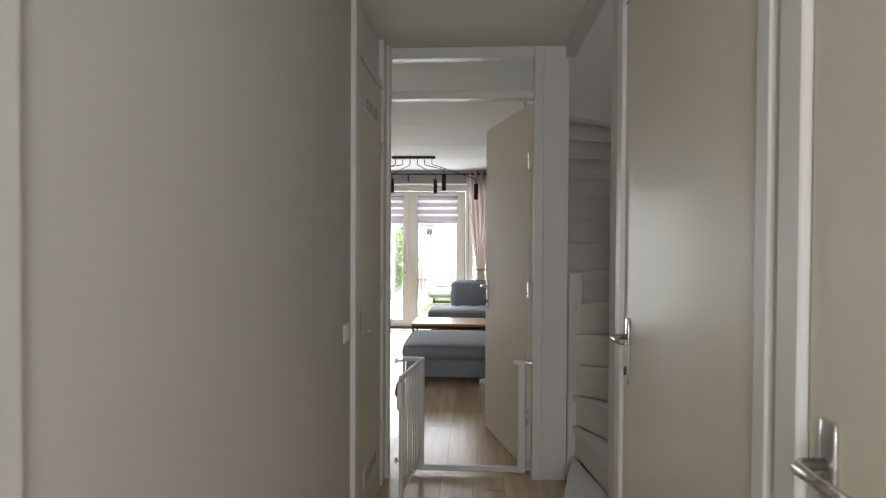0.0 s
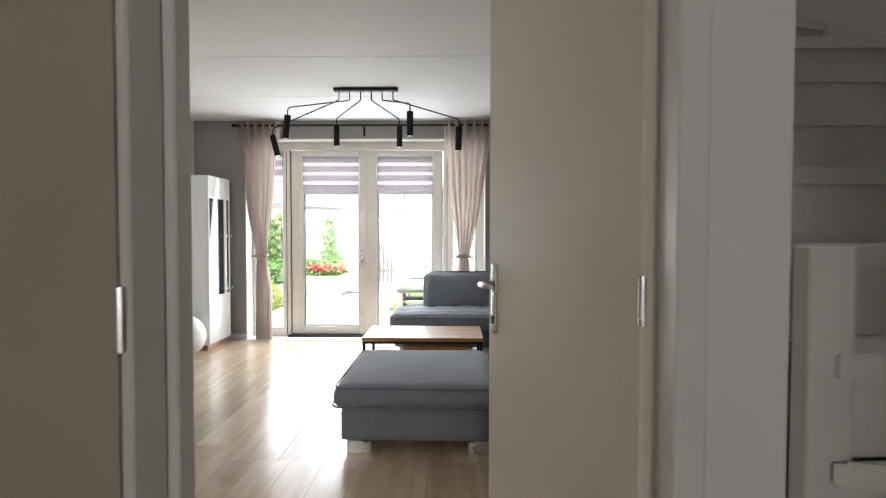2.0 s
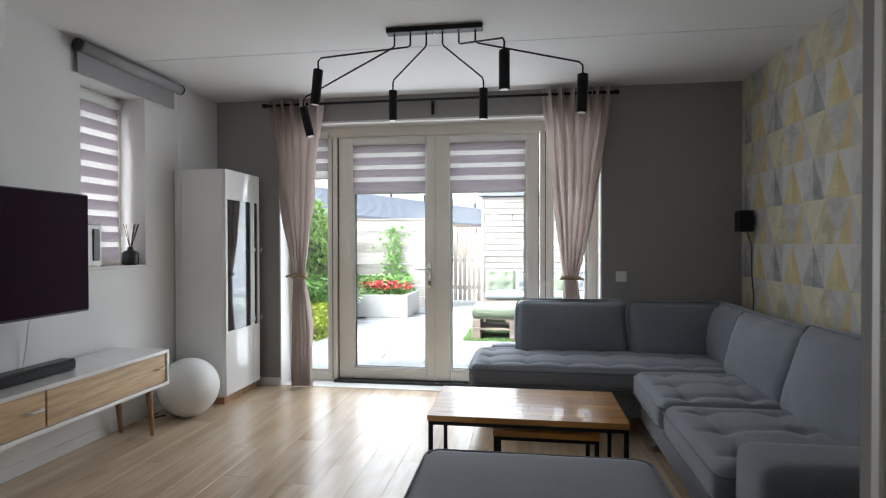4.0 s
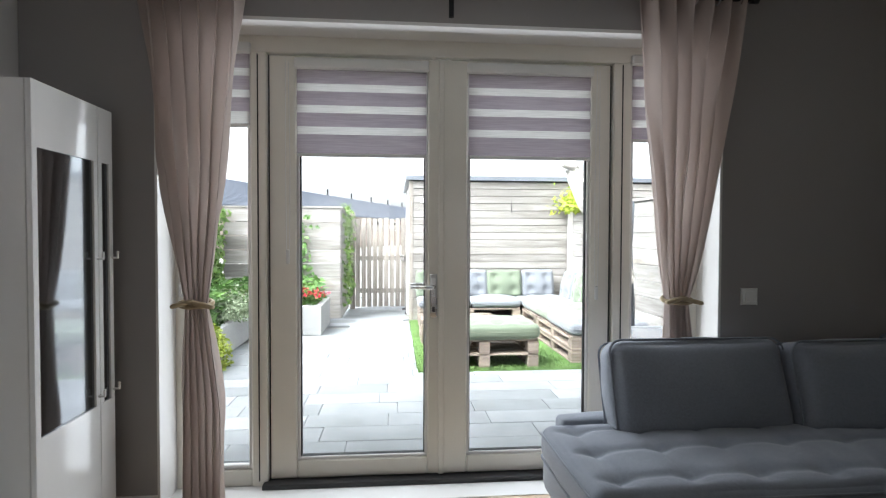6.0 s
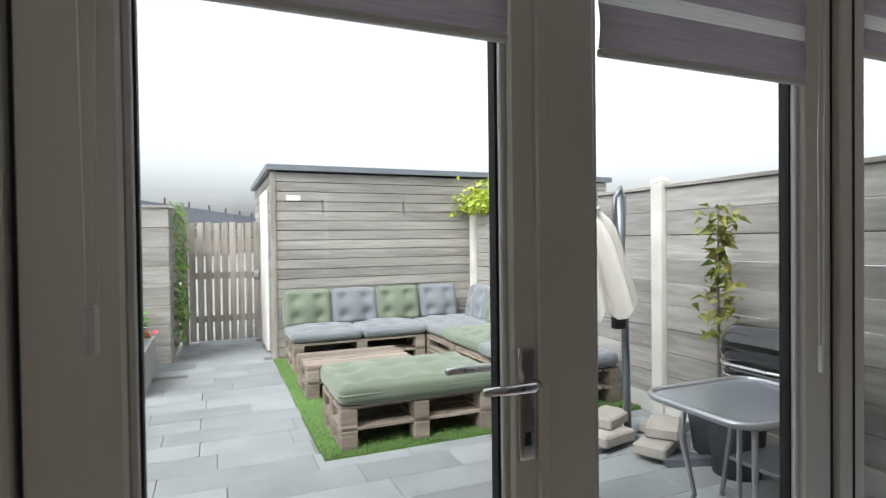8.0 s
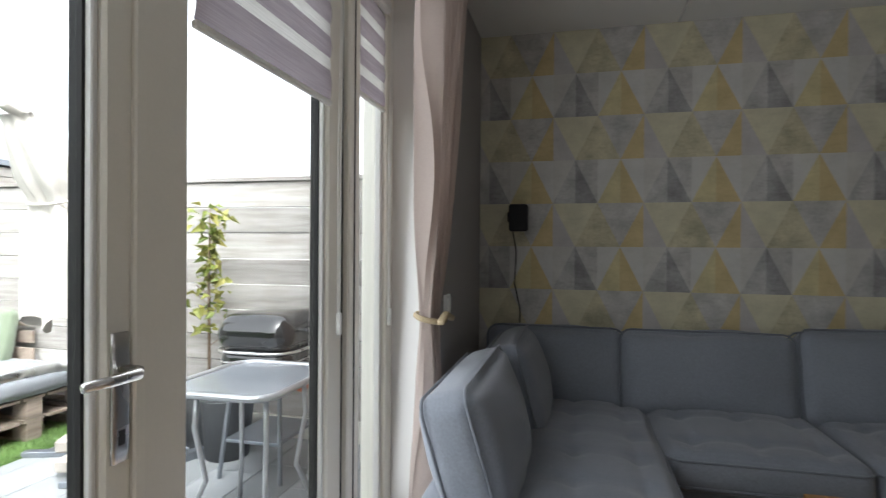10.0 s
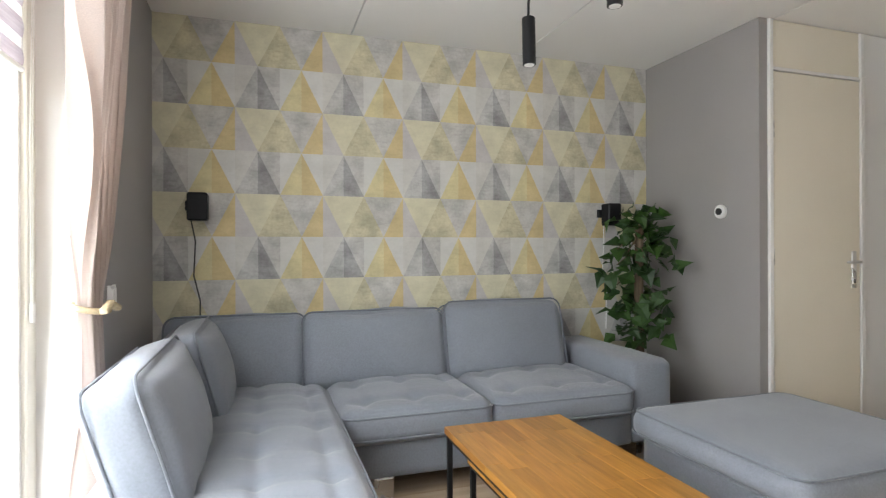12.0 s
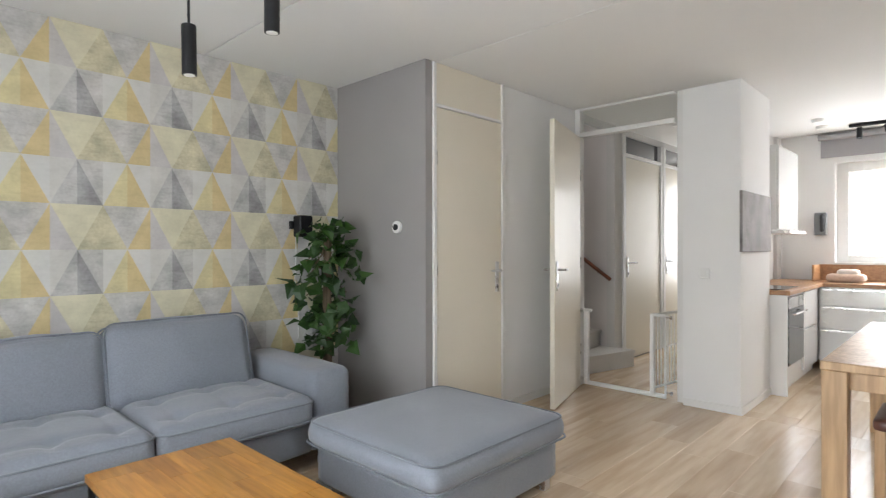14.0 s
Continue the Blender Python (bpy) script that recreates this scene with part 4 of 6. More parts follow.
# ---- living room ----
def corner_sofa():
    t = thing("corner_sofa", (0.6, 7.3, 0), "grey woven corner sofa with loose back cushions and dark piping", "sofa")
    part("base", pillow((0.97, 6.72, 0.20), (0.94, 1.66, 0.20), 0.03, (0, 0, 0), 8), M_SOFA, t, "", True)
    part("base", pillow((0.42, 7.95, 0.20), (2.04, 0.78, 0.20), 0.03, (0, 0, 0), 8), M_SOFA, t, "", True)
    part("back_frame", pillow((0.45, 8.30, 0.285), (1.96, 0.14, 0.35), 0.04, (0, 0, 0), 8), M_SOFA, t, "", True)
    part("back_frame", pillow((1.385, 7.1, 0.36), (0.15, 2.4, 0.50), 0.04, (0, 0, 0), 8), M_SOFA, t, "", True)
    # seats: chaise along the windows and two seats along the papered wall
    def seat(c, s, nx, ny):
        tf = [(-s[0] / 2 + s[0] * (i + 0.5) / nx, -s[1] / 2 + s[1] * (j + 0.5) / ny, 0.024, 0.045) for i in range(nx) for j in range(ny)]
        p = part("seat_cushion", pillow(c, s, 0.06, (0.012, 0.012, 0.026), 64 if s[0] > 1.5 else 46, None, tf, 0.005, None, 0.009), M_SOFA, t, "buttoned grey seat cushion", True)
        part("piping", seam(c, s, s[2] / 2 - 0.035, 0.07, 0.0055, None, 0.004), M_PIPE, p)
        part("piping", seam(c, s, -s[2] / 2 + 0.03, 0.07, 0.0055, None, 0.004), M_PIPE, p)
        for tx, ty, _, _ in tf:
            rise = 0.026 * (1 - (2 * tx / s[0]) ** 2) * (1 - (2 * ty / s[1]) ** 2) - 0.024 - 0.009
            part("button", lathe([(0.010, -0.006), (0.012, 0.0), (0.007, 0.003)], (c[0] + tx, c[1] + ty, c[2] + s[2] / 2 + rise), 8), M_SOFA, p)
    seat((0.44, 7.87, 0.365), (2.16, 0.72, 0.17), 8, 3)
    seat((0.93, 7.125, 0.365), (0.96, 0.76, 0.17), 3, 3)
    seat((0.93, 6.32, 0.365), (0.96, 0.84, 0.17), 3, 3)
    # loose back cushions, leaning
    def back(c, w, lean, rz, h=0.44, th=0.20):
        m = (Euler((0, 0, radians(rz))).to_matrix() @ Euler((radians(-lean), 0, 0)).to_matrix())
        s = (w, th, h)
        p = part("back_cushion", pillow(c, s, 0.065, (0.014, 0.055, 0.02), 22, m, (), 0.010), M_SOFA, t, "plump loose back cushion", True)
        part("piping", seam(c, s, -th / 2 + 0.028, 0.06, 0.0055, m, 0.003, 1), M_PIPE, p)
        part("piping", seam(c, s, th / 2 - 0.028, 0.06, 0.0055, m, 0.003, 1), M_PIPE, p)
    back((0.105, 8.20, 0.60), 0.85, 17, 0, 0.45)
    back((0.90, 8.14, 0.60), 0.74, 15, 0)
    back((1.22, 7.98, 0.60), 0.74, 13, -90)
    back((1.18, 7.21, 0.605), 0.84, 15, -90)
    back((1.17, 6.38, 0.625), 0.80, 15, -90, 0.47)
    part("armrest", pillow((0.98, 5.755, 0.335), (0.96, 0.28, 0.47), 0.05, (0.004, 0.006, 0.008), 12, None, (), 0.003), M_SOFA, t, "wide padded armrest", True)
    for x, y in ((0.55, 5.75), (-0.5, 7.66), (-0.5, 8.2), (1.35, 5.75), (0.55, 7.3), (1.35, 8.25)):
        part("foot", box((x - 0.05, y - 0.05, 0), (x + 0.05, y + 0.05, 0.11), 0.006), M_CHROME, t)


corner_sofa()


def ottoman():
    t = thing("ottoman", (-0.21, 5.59, 0), "large square grey fabric ottoman on low steel feet", "ottoman")
    part("body", pillow((-0.21, 5.59, 0.17), (0.88, 0.92, 0.20), 0.03, (0.004, 0.004, 0), 10), M_SOFA, t, "", True)
    c, s = (-0.21, 5.59, 0.335), (0.95, 1.02, 0.145)
    p = part("cushion", pillow(c, s, 0.065, (0.012, 0.012, 0.018), 18, None, (), 0.004), M_SOFA, t, "thick piped top cushion", True)
    part("piping", seam(c, s, -0.045, 0.07, 0.0055, None, 0.006), M_PIPE, p)
    part("piping", seam(c, (s[0] - 0.02, s[1] - 0.02, s[2]), 0.058, 0.07, 0.0055, None, 0.0), M_PIPE, p)
    for x in (-0.54, 0.16):
        for y in (5.17, 6.02):
            part("foot", box((x - 0.07, y - 0.03, 0), (x + 0.07, y + 0.03, 0.075), 0.004), M_CHROME, t, "flat steel foot")


ottoman()


def coffee_table(x0, x1, y0, y1, z, label, blocks):
    t = thing("coffee_table", ((x0 + x1) / 2, (y0 + y1) / 2, 0), label, "table", "nesting coffee tables")
    top = part("tabletop", box((x0 + 0.004, y0 + 0.004, z - 0.028), (x1 - 0.004, y1 - 0.004, z - 0.003), 0.002), M_TABLE, t)
    rnd = random.Random(5)
    ny = 8
    for j in range(ny):
        ya, yb = y0 + (y1 - y0) * j / ny, y0 + (y1 - y0) * (j + 1) / ny
        x = x0 - rnd.uniform(0, 0.2)
        while x < x1:
            xe = x + rnd.uniform(0.22, 0.42)
            a, b = max(x, x0), min(xe, x1)
            if x1 - b < 0.05:
                b = x1
            if b - a > 0.03:
                part("wood_block", box((a + 0.0004, ya + 0.0003, z - 0.03), (b - 0.0004, yb - 0.0003, z), 0.0006), M_TABLE, top)
            x = xe
    for x in (x0 + 0.015, x1 - 0.015):
        for y in (y0 + 0.02, y1 - 0.02):
            part("leg", box((x - 0.011, y - 0.011, 0), (x + 0.011, y + 0.011, z - 0.03), 0.002), M_BLACK, t)
    for y in (y0 + 0.02, y1 - 0.02):
        for za, zb in ((z - 0.052, z - 0.031), (0.002, 0.02)):
            part("rail", box((x0 + 0.026, y - 0.010, za), (x1 - 0.026, y + 0.010, zb), 0.002), M_BLACK, t)


coffee_table(-0.75, 0.25, 6.50, 7.08, 0.41, "orange-brown block-wood coffee table on black steel legs", 8)
coffee_table(-0.42, 0.12, 6.58, 7.02, 0.32, "smaller nesting table tucked under the coffee table", 6)


def tv():
    t = thing("television", (-2.80, 5.9, 1.23), "large dark flat television on the white wall", "television")
    part("bezel", box((-2.80, 5.16, 0.90), (-2.762, 6.60, 1.572), 0.006), M_DARKPL, t)
    part("screen", box((-2.765, 5.168, 0.912), (-2.757, 6.592, 1.564), 0.001), M_SCREEN, t, "glossy dark screen")
    part("rear_housing", box((-2.86, 5.35, 1.0), (-2.80, 6.35, 1.4), 0.02), M_DARKPL, t)
    part("wall_bracket", box((-3.05, 5.7, 1.1), (-2.86, 6.1, 1.35), 0.01), M_BLACK, t)
    part("cable", tube([(-2.83, 6.35, 0.95), (-2.98, 6.42, 0.85), (-3.03, 6.45, 0.7), (-3.035, 6.43, 0.58)], 0.004), M_WHITEPL, t)


tv()
sp = thing("speaker", (-3.0, 6.82, 1.28), "white box speaker on the wall behind the television", "speaker")
part("housing", box((-3.048, 6.74, 1.14), (-2.93, 6.91, 1.42), 0.015), M_WHITEPL, sp)
part("grille", pillow((-2.928, 6.85, 1.28), (0.012, 0.055, 0.20), 0.006, (0, 0, 0), 6), M_DARKPL, sp)


def tv_bench():
    t = thing("tv_bench", (-2.82, 6.2, 0), "long white tv bench with oak drawer fronts on splayed legs", "cabinet")
    x0, x1, y0, y1, z0, z1 = -3.03, -2.62, 5.30, 7.12, 0.345, 0.58
    part("body", boxes([((x0, y0, z1 - 0.022), (x1, y1, z1)), ((x0, y0, z0), (x1, y1, z0 + 0.022)), ((x0, y1 - 0.022, z0 + 0.022), (x1, y1, z1 - 0.022)), ((x0, y0, z0 + 0.022), (x1, y0 + 0.022, z1 - 0.022)), ((x0, y0, z0), (x0 + 0.012, y1, z1))], 0.002), M_GLOSSW, t)
    for a, b in ((5.325, 6.165), (6.175, 7.095)):
        d = part("drawer_front", box((x1 - 0.03, a, z0 + 0.025), (x1 - 0.010, b, z1 - 0.025), 0.002), M_BENCHOAK, t, "oak drawer front")
        for yy in (b - 0.07,):
            part("handle", tube([(x1 - 0.012, yy - 0.04, 0.47), (x1 + 0.016, yy - 0.03, 0.47), (x1 + 0.016, yy + 0.03, 0.47), (x1 - 0.012, yy + 0.04, 0.47)], 0.006), M_WHITEPL, d)
    for x, y, dx, dy in ((-2.70, 7.02, -0.05, 0.075), (-2.95, 7.04, -0.05, 0.075), (-2.70, 5.42, -0.05, -0.075), (-2.95, 5.42, -0.05, -0.075)):
        part("leg", tube([(x, y, z0 + 0.002), (x + dx * 0.6, y + dy, 0.0)], [0.022, 0.013], n=12), M_LEGWOOD, t, "tapered wooden leg", True)


tv_bench()
sb = thing("soundbar", (-2.80, 6.2, 0.58), "black soundbar on the tv bench", "soundbar")
part("body", box((-2.87, 5.60, 0.581), (-2.77, 6.52, 0.64), 0.012), M_DARKPL, sb)
part("grille", box((-2.772, 5.62, 0.586), (-2.766, 6.50, 0.632), 0.002), M_BLACK, sb)
mb = thing("media_box", (-2.80, 5.45, 0.58), "small black media box on the tv bench", "electronics")
part("body", box((-2.9, 5.72, 0.641), (-2.76, 5.9, 0.66), 0.004), M_DARKPL, mb)
fd = thing("floor_lamp_base", (-2.66, 5.80, 0), "round white lamp foot on the floor with a black cable", "lamp")
part("foot", lathe([(0.15, 0.0), (0.155, 0.02), (0.15, 0.035), (0.05, 0.042), (0.0, 0.043)], (-2.70, 5.80, 0), 32), M_WHITEPL, fd, "", True)
part("cable", tube([(-2.72, 5.86, 0.045), (-2.74, 5.9, 0.12), (-2.72, 5.92, 0.22), (-2.76, 5.95, 0.28), (-2.79, 5.93, 0.2), (-2.75, 5.9, 0.1), (-2.78, 5.94, 0.05), (-2.86, 6.0, 0.01)], 0.005), M_DARKPL, fd)


def globe():
    t = thing("globe_lamp", (-2.74, 7.50, 0), "unlit white globe floor lamp", "lamp")
    r = 0.215
    prof = [(0.06, 0.0)] + [(r * math.sin(a), r - r * math.cos(a)) for a in (0.35 + 2.75 * k / 18 for k in range(19))] + [(0.002, 2 * r)]
    part("shade", lathe(prof, (-2.74, 7.52, 0), 36), M_OPAL, t, "round opal globe", True)
    part("cable", tube([(-2.86, 7.42, 0.03), (-2.93, 7.38, 0.02), (-2.97, 7.42, 0.07), (-2.94, 7.45, 0.03), (-3.0, 7.4, 0.02)], 0.006), M_DARKPL, t)


globe()


def display_cabinet():
    t = thing("display_cabinet", (-2.79, 8.0, 0), "tall gloss-white display cabinet with glass doors", "cabinet")
    x0, x1, y0, y1, z = -3.04, -2.60, 7.80, 8.36, 1.88
    part("plinth", box((x0 + 0.02, y0 + 0.02, 0), (x1 - 0.03, y1 - 0.02, 0.06)), M_LEGWOOD, t, "brown wooden plinth")
    for yy in (y0, y1 - 0.02):
        part("side_panel", box((x0, yy, 0.06), (x1 - 0.022, yy + 0.02, z), 0.002), M_GLOSSW, t)
    for zz in (0.06, z - 0.02):
        part("end_panel", box((x0, y0 + 0.02, zz), (x1 - 0.022, y1 - 0.02, zz + 0.02), 0.001), M_GLOSSW, t)
    part("back_panel", box((x0, y0 + 0.02, 0.08), (x0 + 0.01, y1 - 0.02, z - 0.02)), M_GLOSSW, t)
    for zz in (0.55, 0.95, 1.3):
        part("shelf", box((x0 + 0.012, y0 + 0.022, zz), (x1 - 0.05, y1 - 0.022, zz + 0.012)), M_TABGL, t)
    for a, b in ((y0, y1 - 0.125), (y1 - 0.12, y1)):
        d = part("door", boxes([((x1 - 0.02, a, 0.07), (x1, b, 0.58)), ((x1 - 0.02, a, 1.64), (x1, b, z)), ((x1 - 0.02, a, 0.58), (x1, a + 0.03, 1.64)), ((x1 - 0.02, b - 0.03, 0.58), (x1, b, 1.64))], 0.001), M_GLOSSW, t)
        part("door_glass", box((x1 - 0.015, a + 0.03, 0.58), (x1 - 0.009, b - 0.03, 1.64)), M_MIRROR, d, "dark mirror-like glass")
        for zz in (0.62, 1.22):
            part("handle", tube([(x1, b - 0.012, zz), (x1 + 0.025, b - 0.012, zz), (x1 + 0.025, b - 0.012, zz + 0.03)], 0.006), M_WHITEPL, d)


display_cabinet()


def ceiling_lamp():
    t = thing("ceiling_lamp", (-0.79, 7.0, H), "black spider ceiling lamp with six cylinder spots", "lamp")
    part("ceiling_plate", box((-1.08, 6.965, H - 0.03), (-0.50, 7.035, H), 0.003), M_BLACK, t, "black ceiling bar")
    tips = [(-1.45, 6.825, 2.30, 6), (-1.745, 7.316, 2.21, -14), (-1.145, 7.414, 2.325, 0), (-0.527, 7.413, 2.315, 0), (-0.361, 6.62, 2.285, 0), (0.05, 6.76, 2.185, 2)]
    for k, (x, y, z, lean) in enumerate(tips):
        sx = -1.035 + [1, 0, 2, 3, 4, 5][k] * 0.098
        zk = H - 0.10
        zt = z + 0.06
        part("arm", tube([(sx, 7.0, H - 0.03), (sx, 7.0, zk), (sx + (x - sx) * 0.03, 7.0 + (y - 7.0) * 0.03, zk - 0.012), (x - (x - sx) * 0.03, y - (y - 7.0) * 0.03, zt + 0.012), (x, y, zt - 0.01), (x, y, z)], 0.0055, n=8), M_BLACK, t)
        bm = lathe([(0.0275, -0.20), (0.0285, -0.198), (0.0285, 0.0), (0.027, 0.003), (0.004, 0.004)], (x, y, z), 20)
        s = part("spot", turned(bm, (x, y, z), 0, 0, lean), M_BLACK, t, "black cylinder spot")
        part("lens", turned(lathe([(0.022, -0.2015), (0.022, -0.2005)], (x, y, z), 16), (x, y, z), 0, 0, lean), M_WHITEPL, s)
    for x in (-0.94, -0.79, -0.64):
        part("screw", lathe([(0.006, -0.04), (0.006, -0.03)], (x, 7.0, H), 8), M_CHROME, t)


ceiling_lamp()


def curtain(name, top, tie, bottom, label):
    t = thing(name, (tie, 8.33, 0.02), label, "curtain", "curtains")
    bm = bmesh.new()
    n, rows = 96, 34
    ztop = 2.545
    grid = []
    for j in range(rows + 1):
        z = ztop * (1 - j / rows) + 0.012
        if z > 1.0:
            k = ((z - 1.0) / (ztop - 1.0))
            k = k ** 0.8
            lo, hi = (tie - 0.055) + (top[0] - tie + 0.055) * k, (tie + 0.055) + (top[1] - tie - 0.055) * k
            amp = 0.028 + 0.022 * k
        else:
            k = min(1, (1.0 - z) / 0.5)
            lo, hi = (tie - 0.055) + (bottom[0] - tie + 0.055) * k, (tie + 0.055) + (bottom[1] - tie - 0.055) * k
            amp = 0.028 + 0.015 * k
        row = []
        for i in range(n + 1):
            u = i / n
            w = u + 0.012 * math.sin(7 * z + 9 * u)
            y = 8.42 - 0.05 * max(0, (z - 1.0) / 1.5) + 1.1 * amp * math.sin(2 * math.pi * 6 * w + 0.5 * math.sin(3 * z)) + 0.008 * math.sin(31 * u + 4 * z)
            row.append(bm.verts.new((lo + (hi - lo) * u + 0.006 * math.sin(2 * math.pi * 12 * w), y, z)))
        grid.append(row)
    for a, b in zip(grid, grid[1:]):
        for i in range(n):
            bm.faces.new((a[i], a[i + 1], b[i + 1], b[i]))
    part("cloth", bm, M_CURTAIN, t, "", True)
    ring = [(tie + 0.075 * math.cos(a), 8.415 + 0.055 * math.sin(a), 1.0 + 0.012 * math.sin(a)) for a in (2 * math.pi * k / 18 for k in range(18))]
    part("tieback", tube(ring, 0.011, closed=True, n=8), M_ROPE, t, "straw rope tieback", True)
    part("tieback_leaf", pillow((tie - 0.04, 8.352, 1.005), (0.11, 0.03, 0.022), 0.011, (0, 0, 0), 6, Euler((0, -0.25, 0)).to_matrix()), M_ROPE, t, "", True)
    part("tieback_leaf", pillow((tie + 0.05, 8.352, 1.0), (0.11, 0.03, 0.022), 0.011, (0, 0, 0), 6, Euler((0, 0.25, 0)).to_matrix()), M_ROPE, t, "", True)
    for k in range(5):
        x = top[0] + (top[1] - top[0]) * (k + 0.5) / 5
        part("eyelet", tube([(x, 8.36 + 0.026 * math.cos(a), 2.505 + 0.026 * math.sin(a)) for a in (2 * math.pi * q / 12 for q in range(12))], 0.004, closed=True, n=6), M_CHROME, t)


curtain("curtain", (-2.50, -2.01), -2.255, (-2.33, -2.13), "beige eyelet curtain gathered with a straw tieback")
curtain("curtain", (-0.115, 0.46), 0.125, (0.04, 0.24), "beige eyelet curtain gathered with a straw tieback beside the sofa")
cr = thing("curtain_rod", (-1.03, 8.36, 2.51), "black metal curtain rod above the garden doors", "curtain rod")
part("rod", tube([(-2.53, 8.36, 2.51), (0.47, 8.36, 2.51)], 0.011, n=10), M_BLACK, cr, smooth=True)
for x in (-2.54, 0.48):
    part("finial", tube([(x - 0.02, 8.36, 2.51), (x + 0.02, 8.36, 2.51)], 0.018, n=12), M_BLACK, cr)
for x in (-2.5, -1.04, 0.44):
    part("bracket", boxes([((x - 0.008, 8.36, 2.495), (x + 0.008, 8.44, 2.507)), ((x - 0.012, 8.435, 2.40), (x + 0.012, YN, 2.53))]), M_BLACK, cr)

# roller blind cassette over the side window, scent bottle, air conditioner
rb = thing("roller_blind", (-3.02, 7.3, 2.45), "grey roller blind rolled up in its cassette over the side window", "blind")
part("roll", tube([(-2.99, 6.80, 2.52), (-2.99, 7.80, 2.52)], 0.038, n=18), surf("grey_roller_cloth", (0.36, 0.35, 0.36), 0.8, 0.05, 3, 120, 0.1), rb, smooth=True)
part("hanging_cloth", box((-3.03, 6.82, 2.36), (-3.02, 7.78, 2.53), 0.001), MATS["grey_roller_cloth"], rb)
part("end_cap", tube([(-2.99, 7.80, 2.52), (-2.99, 7.815, 2.52)], 0.042, n=18), M_DARKPL, rb)
part("end_cap", tube([(-2.99, 6.785, 2.52), (-2.99, 6.80, 2.52)], 0.042, n=18), M_DARKPL, rb)
part("bead_chain", tube([(-2.99, 7.80, 2.5), (-2.98, 7.80, 1.6), (-2.98, 7.79, 1.08), (-2.99, 7.78, 1.6), (-2.99, 7.79, 2.5)], 0.003), M_WHITEPL, rb)
sd = thing("scent_diffuser", (-3.09, 7.33, 1.134), "black scent diffuser with dark reeds on the sill", "diffuser")
part("bottle", lathe([(0.048, 0.0), (0.055, 0.01), (0.055, 0.085), (0.04, 0.10), (0.02, 0.105), (0.018, 0.13)], (-3.09, 7.36, 1.135), 20), M_DARKPL, sd, smooth=True)
rnd = random.Random(8)
for k in range(8):
    a, l = rnd.uniform(0, 6.28), rnd.uniform(0.02, 0.07)
    part("reed", tube([(-3.09, 7.36, 1.24), (-3.09 + l * math.cos(a), 7.36 + l * math.sin(a), 1.43)], 0.0028, n=5), M_DARKPL, sd)
ac = thing("air_conditioner", (-2.95, 5.8, 2.4), "white wall-mounted air conditioner under the ceiling", "air conditioner")
part("housing", box((-3.05, 5.35, 2.27), (-2.84, 6.19, 2.55), 0.04, None, 3), M_WHITEPL, ac, smooth=False)
part("outlet", box((-2.95, 5.42, 2.268), (-2.85, 6.12, 2.285)), M_DARKPL, ac)


def wall_speaker(y, x=XE):
    t = thing("wall_speaker", (x - 0.06, y, 1.45), "small black speaker on the papered wall with a hanging cable", "speaker", "wall speakers")
    part("housing", box((x - 0.13, y - 0.055, 1.37), (x - 0.03, y + 0.055, 1.53), 0.008), M_BLACK, t)
    part("bracket", box((x - 0.03, y + 0.0, 1.43), (x - 0.004, y + 0.075, 1.49), 0.004), M_BLACK, t)
    part("cable", tube([(x - 0.04, y + 0.04, 1.37), (x - 0.015, y + 0.02, 1.25), (x - 0.012, y + 0.03, 1.05), (x - 0.012, y - 0.005, 0.9), (x - 0.012, y, 0.6)], 0.004, n=6), M_WHITEPL if y < 6 else M_DARKPL, t)


wall_speaker(8.20)
wall_speaker(5.40)
th = thing("thermostat", (0.735, 5.03, 1.435), "round white thermostat with a dark dial on the grey wall", "thermostat")
bm = turned(lathe([(0.044, 0), (0.044, 0.016), (0.040, 0.02)], (0.735, 5.03, 1.435), 24), (0.735, 5.03, 1.435), 0, -90)
part("housing", bm, M_WHITEPL, th)
part("dial", turned(lathe([(0.022, 0.018), (0.022, 0.03)], (0.735, 5.03, 1.435), 20), (0.735, 5.03, 1.435), 0, -90), M_DARKPL, th)


def house_plant():
    t = thing("house_plant", (1.12, 5.36, 0), "tall climbing house plant on a moss pole in a pot", "plant")
    x, y = 1.10, 5.38
    part("pot", lathe([(0.12, 0), (0.15, 0.26), (0.155, 0.28), (0.135, 0.275), (0.13, 0.25)], (x, y, 0), 24), M_POT, t, "", True)
    part("moss_pole", tube([(x, y, 0.2), (x + 0.01, y, 0.8), (x, y, 1.36)], [0.035, 0.032, 0.028], n=12), M_BARK, t, "brown moss pole")
    rnd = random.Random(21)
    pts = []
    for k in range(215):
        z = 0.56 + 0.92 * rnd.random() ** 0.9
        a = rnd.uniform(0, 6.28)
        r = rnd.uniform(0.04, 0.23) * (1.15 - 0.5 * abs(z - 0.95))
        pts.append((x + r * math.cos(a), min(y + r * math.sin(a), 1e9), z))
    pts = [(a, max(b, 5.2), c) for a, b, c in pts]
    part("leaves", leaves(pts, 0.12, None, rnd, 0.35, 0.8), M_POTHOS, t, "glossy dark green leaves")
    for k in range(9):
        a = rnd.uniform(0, 6.28)
        z = rnd.uniform(0.7, 1.3)
        part("stem", tube([(x, y, z), (x + 0.07 * math.cos(a), y + 0.07 * math.sin(a), z + 0.05), (x + 0.15 * math.cos(a), max(5.2, y + 0.15 * math.sin(a)), z - 0.02)], 0.004, n=5), M_BARK, t)


